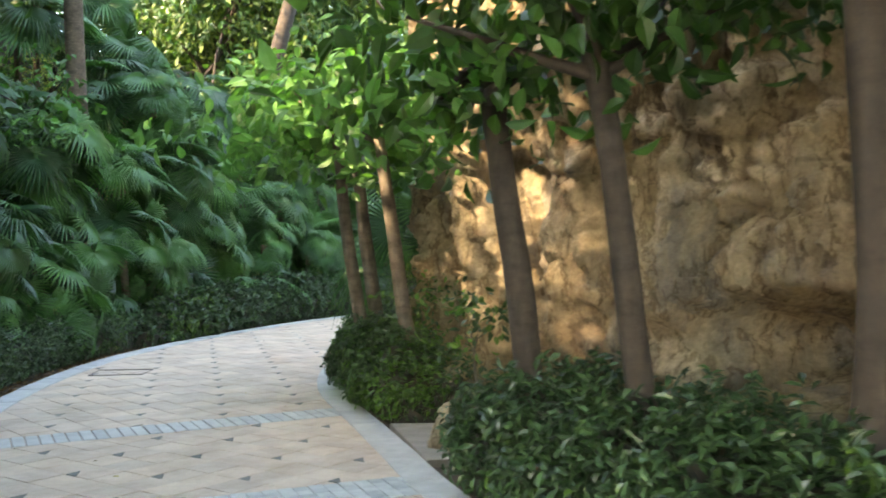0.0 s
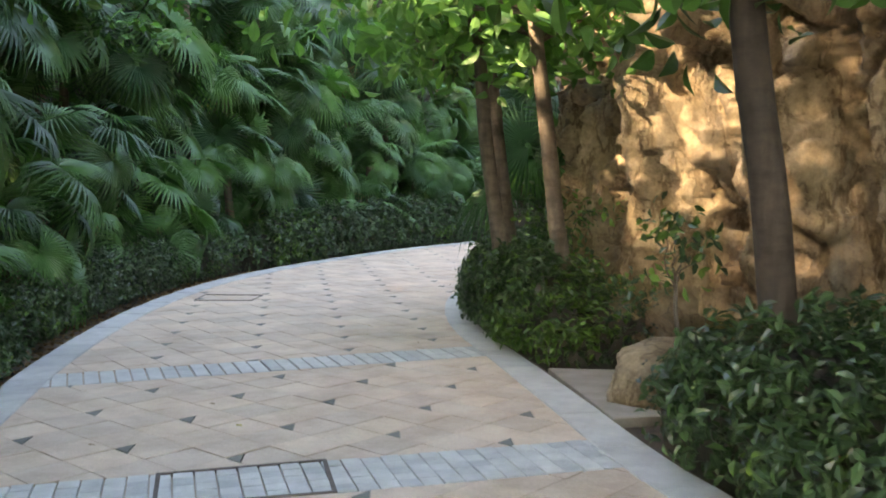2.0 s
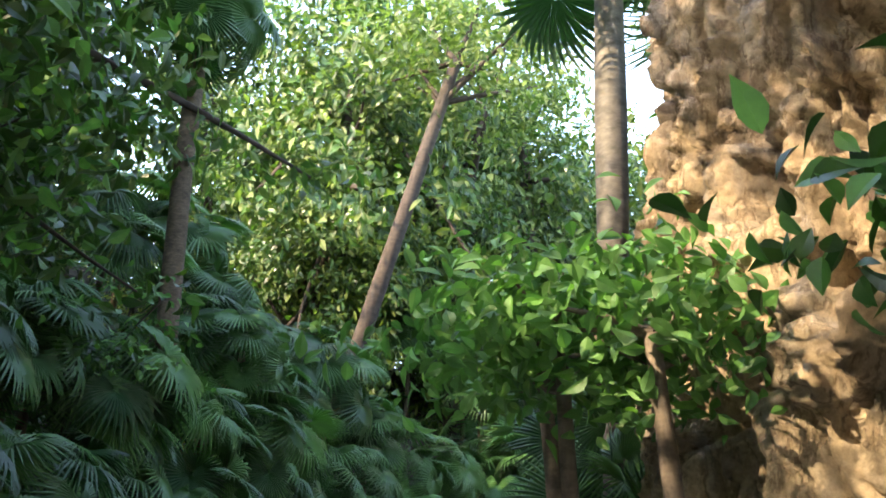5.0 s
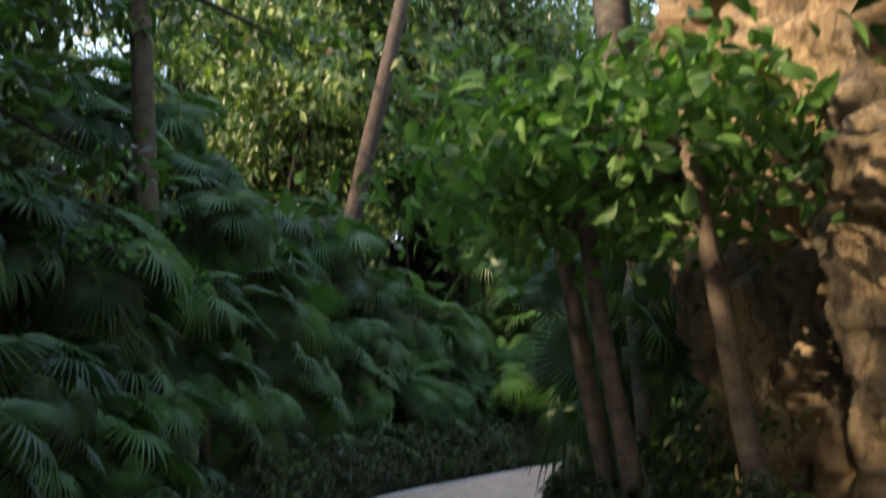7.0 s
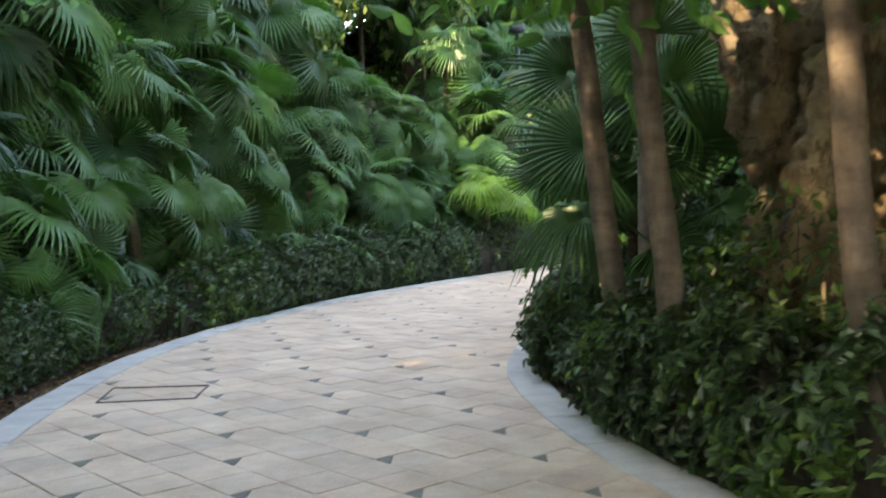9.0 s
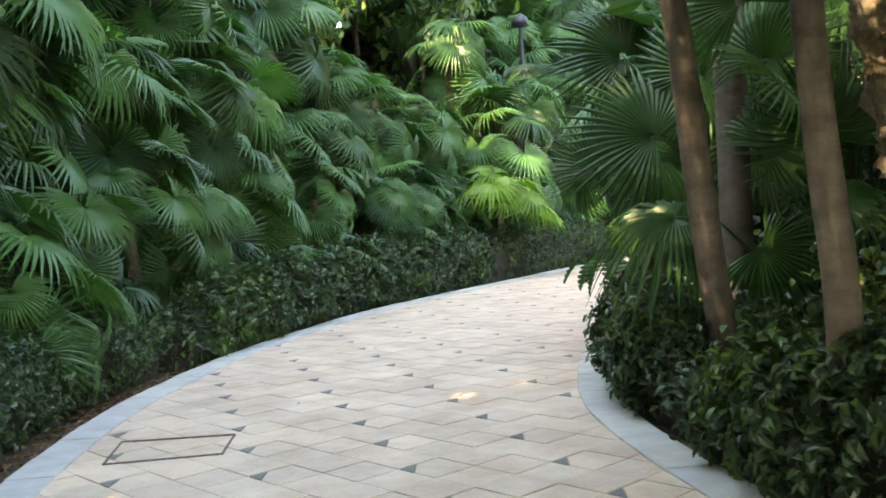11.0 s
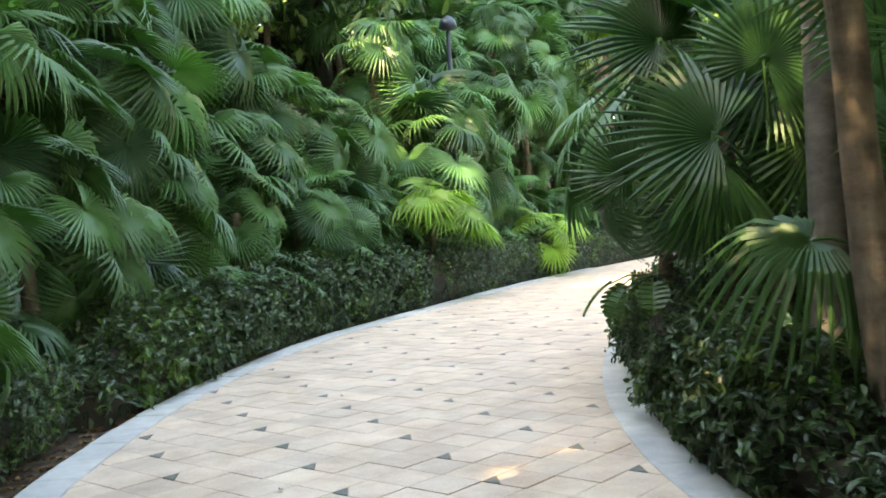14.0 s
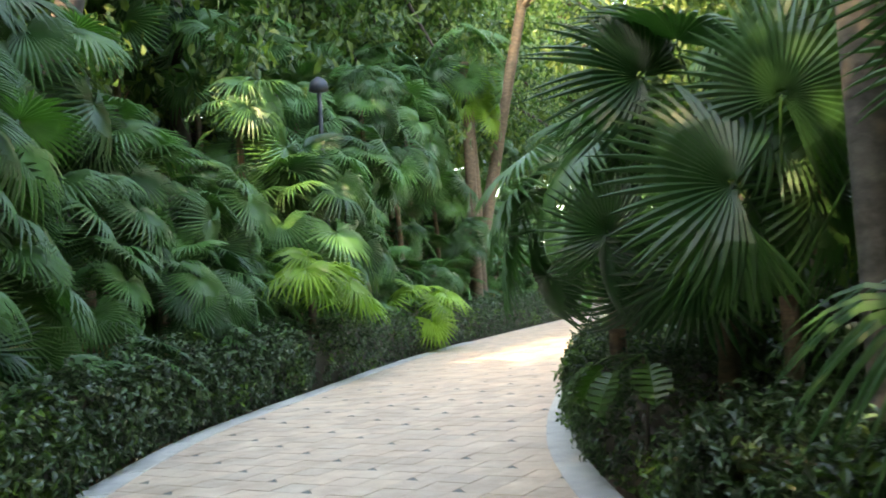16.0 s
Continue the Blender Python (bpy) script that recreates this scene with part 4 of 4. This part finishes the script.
# ---- paving pieces ----
# kerbs
def kerb(name, a, b, step, label):
    root = tagged(empty(name), label, "kerb", kind="structure")
    i = 0
    while i + step < len(a) - 1:
        ym = a[i][1]
        if -2 < ym < 34:
            k = step if ym < 20 else step * 3
            j = min(i + k, len(a) - 1)
            e = 0.004
            pa, pb = a[i] + (a[j] - a[i]) * e, a[i] + (a[j] - a[i]) * (1 - e)
            qa, qb = b[i] + (b[j] - b[i]) * e, b[i] + (b[j] - b[i]) * (1 - e)
            mid1, mid2 = a[(i + j) // 2], b[(i + j) // 2]
            v, f = prism([pa, mid1, pb, qb, mid2, qa], -0.06, 0.012 + 0.003 * math.sin(i * 1.7), 0.006)
            part("kerb_stone", mesh_of("kerb_stone", v, f, GRANITE), root)
            i = j
        else:
            i += step
    return root


kerb("kerb_inner", RIGHT_IN, RIGHT_OUT, 3, "pale grey granite edging on the inner bend")
kerb("kerb_outer", LEFT_OUT, LEFT_IN, 2, "pale grey granite edging on the outer bend")

# bands of setts across the path
BAND_1 = (np.array([-2.37, 5.45]), math.radians(15.2), 0.52)
BAND_2 = (np.array([-3.19, 8.16]), math.radians(20.4), 0.46)


def frame_of(band):
    o, a, d = band
    return o, np.array([math.cos(a), math.sin(a)]), np.array([-math.sin(a), math.cos(a)]), d


def trim_to_path(poly, gap=0.004):
    c = sum(poly) / len(poly)
    s, q, t = side_of(LEFT_IN, c)
    poly = clip(poly, q - np.array([t[1], -t[0]]) * 0.07, np.array([t[1], -t[0]]))
    if len(poly) < 3:
        return []
    s, q, t = side_of(RIGHT_IN, c)
    poly = clip(poly, q + np.array([t[1], -t[0]]) * 0.07, -np.array([t[1], -t[0]]))
    return poly if len(poly) > 2 else []


def area(poly):
    return 0.5 * abs(sum(a[0] * b[1] - b[0] * a[1] for a, b in zip(poly, poly[1:] + poly[:1])))


def band_setts(name, band, rows, col, label):
    root = tagged(empty(name), label, "paving band", kind="structure")
    o, u, w, d = frame_of(band)
    h = d / rows
    for i in range(-14, 40):
        for j in range(rows):
            p = o + u * (i * col) + w * (j * h)
            g = 0.0042 if rows > 1 else 0.0075
            poly = [p + u * g + w * g * 0.5, p + u * (col - g) + w * g * 0.5, p + u * (col - g) + w * (h - g * 0.5), p + u * g + w * (h - g * 0.5)]
            poly = trim_to_path(poly)
            if len(poly) > 2 and area(poly) > 0.0006:
                v, f = prism(poly, -0.05, 0.003 + 0.0025 * math.sin(i * 3.7 + j * 5.1), 0.004)
                part("sett", mesh_of("sett", v, f, SETT), root)
    return root


band_setts("sett_band_1", BAND_1, 5, 0.106, "band of small grey granite setts across the path")
band_setts("sett_band_2", BAND_2, 1, 0.112, "band of long grey granite setts across the path")


def bars(name, corners, width, z, m, label):
    root = tagged(empty(name), label, "access cover", kind="")
    pts = [np.array(c) for c in corners]
    for a, b in zip(pts, pts[1:] + pts[:1]):
        t = (b - a) / np.linalg.norm(b - a)
        n = np.array([-t[1], t[0]]) * width / 2
        e = t * width / 2
        v, f = prism([a - n - e, b - n + e, b + n + e, a + n - e], -0.03, z, 0.003)
        part("frame_bar", mesh_of("frame_bar", v, f, m), root)
    return root


bars("access_cover", [(-1.85, 6.12), (-1.735, 5.64), (-0.945, 5.84), (-1.05, 6.35)], 0.022, 0.0085, IRON, "rusty iron frame of an access cover in the setts")
bars("access_cover", [(-3.36, 13.02), (-2.66, 13.02), (-2.62, 13.55), (-3.36, 13.62)], 0.012, 0.0085, IRON, "thin iron frame of an access cover in the tiles")

# square sandstone tiles laid askew, every fifth or sixth corner cut for a slate inset
SIDE = 0.297
LEG = 0.125
far_v, far_f = [], []
counts = {"tile": 0}


def lay_tiles(anchor, angle, step, keep):
    """anchor: a joint crossing with an inset; step: how the insets step from row to row; keep(poly) trims a tile to its field."""
    ax = np.array([math.cos(angle), math.sin(angle)]) * SIDE
    bx = np.array([math.sin(angle), -math.cos(angle)]) * SIDE
    g = 0.0038 / SIDE
    for i in range(-150, 151):
        for j in range(-150, 151):
            p = np.array(anchor) + ax * i + bx * j
            c = p + (ax + bx) / 2
            if not (-5.5 < c[0] < 32 and -3 < c[1] < 52):
                continue
            sl, _, _ = side_of(LEFT_IN, c)
            sr, _, _ = side_of(RIGHT_IN, c)
            if sl < -0.3 or sr > 0.3:
                continue
            corner = lambda a, b: p + ax * a + bx * b
            h = LEG / SIDE
            pieces = []
            if (i * step[0] + j * step[1]) % step[2] == 0:
                pieces.append(("tile", TILE, [corner(g, h + g), corner(g, 1 - g), corner(1 - g, 1 - g), corner(1 - g, g), corner(h + g, g)]))
                pieces.append(("inset", INSET, [corner(g, g), corner(g, h - g), corner(h - g, g)]))
            else:
                pieces.append(("tile", TILE, [corner(g, g), corner(g, 1 - g), corner(1 - g, 1 - g), corner(1 - g, g)]))
            for nm, m, poly in pieces:
                poly = trim_to_path(poly)
                if len(poly) > 2:
                    poly = keep(poly)
                if len(poly) < 3 or area(poly) < 0.0012:
                    continue
                v, f = prism(poly, -0.04, 0.0018 * math.sin(i * 2.3 + j * 4.1), 0.003)
                if nm == "inset" and c[1] < 26 or nm == "tile" and 4.6 < c[1] < 14.2 and counts["tile"] < 330:
                    counts["tile"] += nm == "tile"
                    part(nm, mesh_of(nm, v, f, m), pavement)
                elif nm == "tile":
                    o = len(far_v)
                    far_v.extend(v)
                    far_f.extend([[o + k for k in q] for q in f])


def field_a(poly):
    o, u, w, d = frame_of(BAND_1)
    return clip(poly, o - w * 0.006, -w)


def field_b(poly):
    o, u, w, d = frame_of(BAND_1)
    poly = clip(poly, o + w * (d + 0.006), w)
    if len(poly) < 3:
        return []
    o, u, w, d = frame_of(BAND_2)
    return clip(poly, o - w * 0.006, -w)


def field_c(poly):
    o, u, w, d = frame_of(BAND_2)
    return clip(poly, o + w * (d + 0.006), w)


lay_tiles((-1.742, 12.95), math.radians(34.9), (2, 1, 6), field_c)
lay_tiles((-1.22, 7.69), math.radians(47.7), (1, 2, 5), field_b)
lay_tiles((-0.23, 5.60), math.radians(47.7), (1, 2, 5), field_a)
rest = part("tile_rest", mesh_of("tile_rest", far_v, far_f, TILE_FAR), pavement)
rest["kind"] = "stuff"

# paved gap beside the boulder
v, f = prism([np.array(p) for p in ((0.62, 7.15), (1.5, 7.35), (1.35, 8.6), (0.42, 8.72))], -0.06, 0.02, 0.01)
tagged(part("paved_gap", mesh_of("paved_gap", v, f, SLAB)), "small concrete slab in a gap of the hedge", "slab", kind="structure")


# ---- small plants and litter ----
def cut_leaf(name, size, seed, m, lobes=7, cut=0.6):
    """A broad leaf with deep side cuts along its midrib."""
    r = random.Random(seed)
    v, f = [], []
    n = lobes * 4
    for k in range(n + 1):
        t = k / n
        w = math.sin(math.pi * min(1, t * 0.92 + 0.08)) ** 0.7 * 0.5
        if cut and k % 4 == 0 and 0 < k < n:
            w *= 1 - cut
        z = -0.35 * t * t
        for sgn in (-1, 0, 1):
            v.append((sgn * w * size * 0.85, t * size, (z + (0.06 if sgn else 0)) * size))
    for k in range(n):
        a = 3 * k
        f += [(a, a + 1, a + 4, a + 3), (a + 1, a + 2, a + 5, a + 4)]
    sv, sf = tube([(0, -size * 0.9, -size * 0.35), (0, -size * 0.4, -size * 0.05), (0, 0.02, 0)], [0.008, 0.007, 0.005], 5, 0)
    o = len(v)
    v += [tuple(q) for q in sv]
    f += [tuple(o + q for q in g) for g in sf]
    return mesh_of(name, v, f, m)


def leafy_plant(x, y, z, spec, m, label, category, cut):
    root = empty("leafy_plant", pose(x, y, 0))
    sv, sf = tube(bent((0, 0, -0.05), (0, 0, z), 5, 0.05, 3), [0.02, 0.018, 0.016, 0.014, 0.012], 7, 0.1)
    part("stem", mesh_of("stem", sv, sf, SHADED_TWIG), root)
    for i, (az, el, size) in enumerate(spec):
        mt = Matrix.Translation((0, 0, z)) @ Euler((0, 0, radians(az))).to_matrix().to_4x4() @ Euler((radians(el), 0, 0)).to_matrix().to_4x4() @ Matrix.Translation((0, size * 0.9, size * 0.35))
        part("leaf", cut_leaf("leaf", size, i, m, cut=cut), root, "", mt)
    return tagged(root, label, category)


leafy_plant(0.86, 15.72, 0.98, [(60, -30, 0.34), (100, -40, 0.3), (25, -35, 0.32), (150, -30, 0.3), (85, -55, 0.28)], DARK_BROAD, "dark cut-leaved plant leaning over the kerb", "plant", 0.65)

litter_rng = np.random.default_rng(77)
LITTER = leaf_mat("fallen_brown_leaf", (0.10, 0.055, 0.03), (0.24, 0.14, 0.07), 0.8, "island", 0.1)
pts, nrm = [], []
for _ in range(2600):
    k = int(litter_rng.integers(index_at(LEFT_OUT, 4), index_at(LEFT_OUT, 26)))
    q = LEFT_OUT[k] - np.array([1.0, -0.1]) * abs(litter_rng.normal(0.02, 0.17))
    pts.append((q[0], q[1], -0.035 + 0.02 * litter_rng.random()))
    nrm.append(litter_rng.normal(0, 0.25, 3) + np.array([0, 0, 1]))
litter = part("leaf_litter", leaf_cloud("leaf_litter", np.array(pts), np.array(nrm), 0.07, 0.035, [LITTER], None, litter_rng))
tagged(litter, "brown fallen leaves along the outer kerb", "leaf litter", kind="stuff")

YELLOW = leaf_mat("fallen_yellow_leaf", (0.45, 0.33, 0.05), (0.6, 0.45, 0.08), 0.6, "object", 0.1)
for x, y, m, sz in ((-1.62, 7.0, YELLOW, 0.06), (0.02, 13.15, LITTER, 0.10), (-0.02, 12.2, LITTER, 0.06), (0.72, 6.95, INSET, 0.09), (-2.35, 6.6, LITTER, 0.05), (-1.9, 7.55, LITTER, 0.04), (-0.6, 9.9, LITTER, 0.06), (-1.1, 10.9, YELLOW, 0.05), (-2.2, 14.4, LITTER, 0.06), (-0.2, 14.6, LITTER, 0.05), (-1.4, 17.2, LITTER, 0.05)):
    me = leaf_cloud("fallen_leaf", np.array([(0, 0, 0.0)]), np.array([(0.1, 0.15, 1.0)]), sz, sz * 0.5, [m], None, litter_rng)
    tagged(part("fallen_leaf", me, m=pose(x, y, 0.02)), "small fallen leaf lying on the paving", "leaf", "fallen leaves on the path")


# ---- stakes and flowers in the hedge ----
def stake(x, y, h, dx, dy):
    sv, sf = tube(bent((0, 0, -0.05), (dx, dy, h), 5, 0.01, 2), [0.012, 0.012, 0.011, 0.011, 0.010], 7, 0.1)
    tagged(part("garden_stake", mesh_of("garden_stake", sv, sf, BAMBOO, smooth=True), m=pose(x, y, 0)), "thin pale bamboo stake standing in the hedge", "stake", "bamboo stakes")


BAMBOO = bark_mat("dry_bamboo", [(0.25, (0.30, 0.22, 0.12)), (0.6, (0.48, 0.37, 0.22)), (0.85, (0.58, 0.47, 0.30))], 8, (1, 1, 0.4), 0.6)
stake(0.66, 10.15, 0.95, 0.02, 0.0)
stake(0.62, 10.2, 0.85, 0.12, 0.05)

RED = leaf_mat("red_petal", (0.22, 0.02, 0.03), (0.32, 0.04, 0.05), 0.5, "island", 0.3)
for x, y, z in ((0.5, 12.9, 0.66), (0.72, 10.6, 0.6), (1.0, 4.9, 0.45)):
    n = 7
    c = litter_rng.normal(0, 0.014, (n, 3))
    me = leaf_cloud("hedge_flower", c, litter_rng.normal(0, 0.5, (n, 3)) + np.array([-0.4, -0.6, 0.6]), 0.022, 0.014, [RED], None, litter_rng)
    tagged(part("hedge_flower", me, m=pose(x, y, z)), "tiny red flower head in the hedge", "flower", "red flowers in the hedge")

# small floodlight with a white hood on a thin pole among the palms
HOOD = stone_mat("white_enamel", [(0.3, (0.66, 0.66, 0.64)), (0.7, (0.78, 0.78, 0.76))], 14.0, 0.4, 70, 0.1, "", 0, 0.3)


def block(hx, hy, z0, z1, taper, bevel):
    bm = bmesh.new()
    bmesh.ops.create_cube(bm, size=1.0)
    for vt in bm.verts:
        k = taper if vt.co.z < 0 else 1.0
        vt.co = Vector((vt.co.x * 2 * hx * k, vt.co.y * 2 * hy * k, z0 if vt.co.z < 0 else z1))
    bmesh.ops.bevel(bm, geom=list(bm.edges), offset=bevel, segments=2, affect="EDGES")
    me = bpy.data.meshes.new("block")
    bm.to_mesh(me)
    bm.free()
    return me


flood = empty("floodlight", pose(-5.38, 17.2, -0.05, 0, 0, 20))
pv, pf = tube([(0, 0, 0), (0, 0, 2), (0, 0, 4.16)], [0.03, 0.026, 0.022], 12, 0)
part("pole", mesh_of("pole", pv, pf, POLE, smooth=True), flood)
for nm, me, m in (("housing", block(0.07, 0.07, 4.14, 4.30, 0.75, 0.012), POLE), ("hood", block(0.085, 0.085, 4.30, 4.42, 1.0, 0.015), HOOD)):
    me.materials.append(m)
    part(nm, me, flood, "white enamelled hood" if nm == "hood" else "")
tagged(flood, "small dark floodlight with a white hood on a pole", "floodlight")
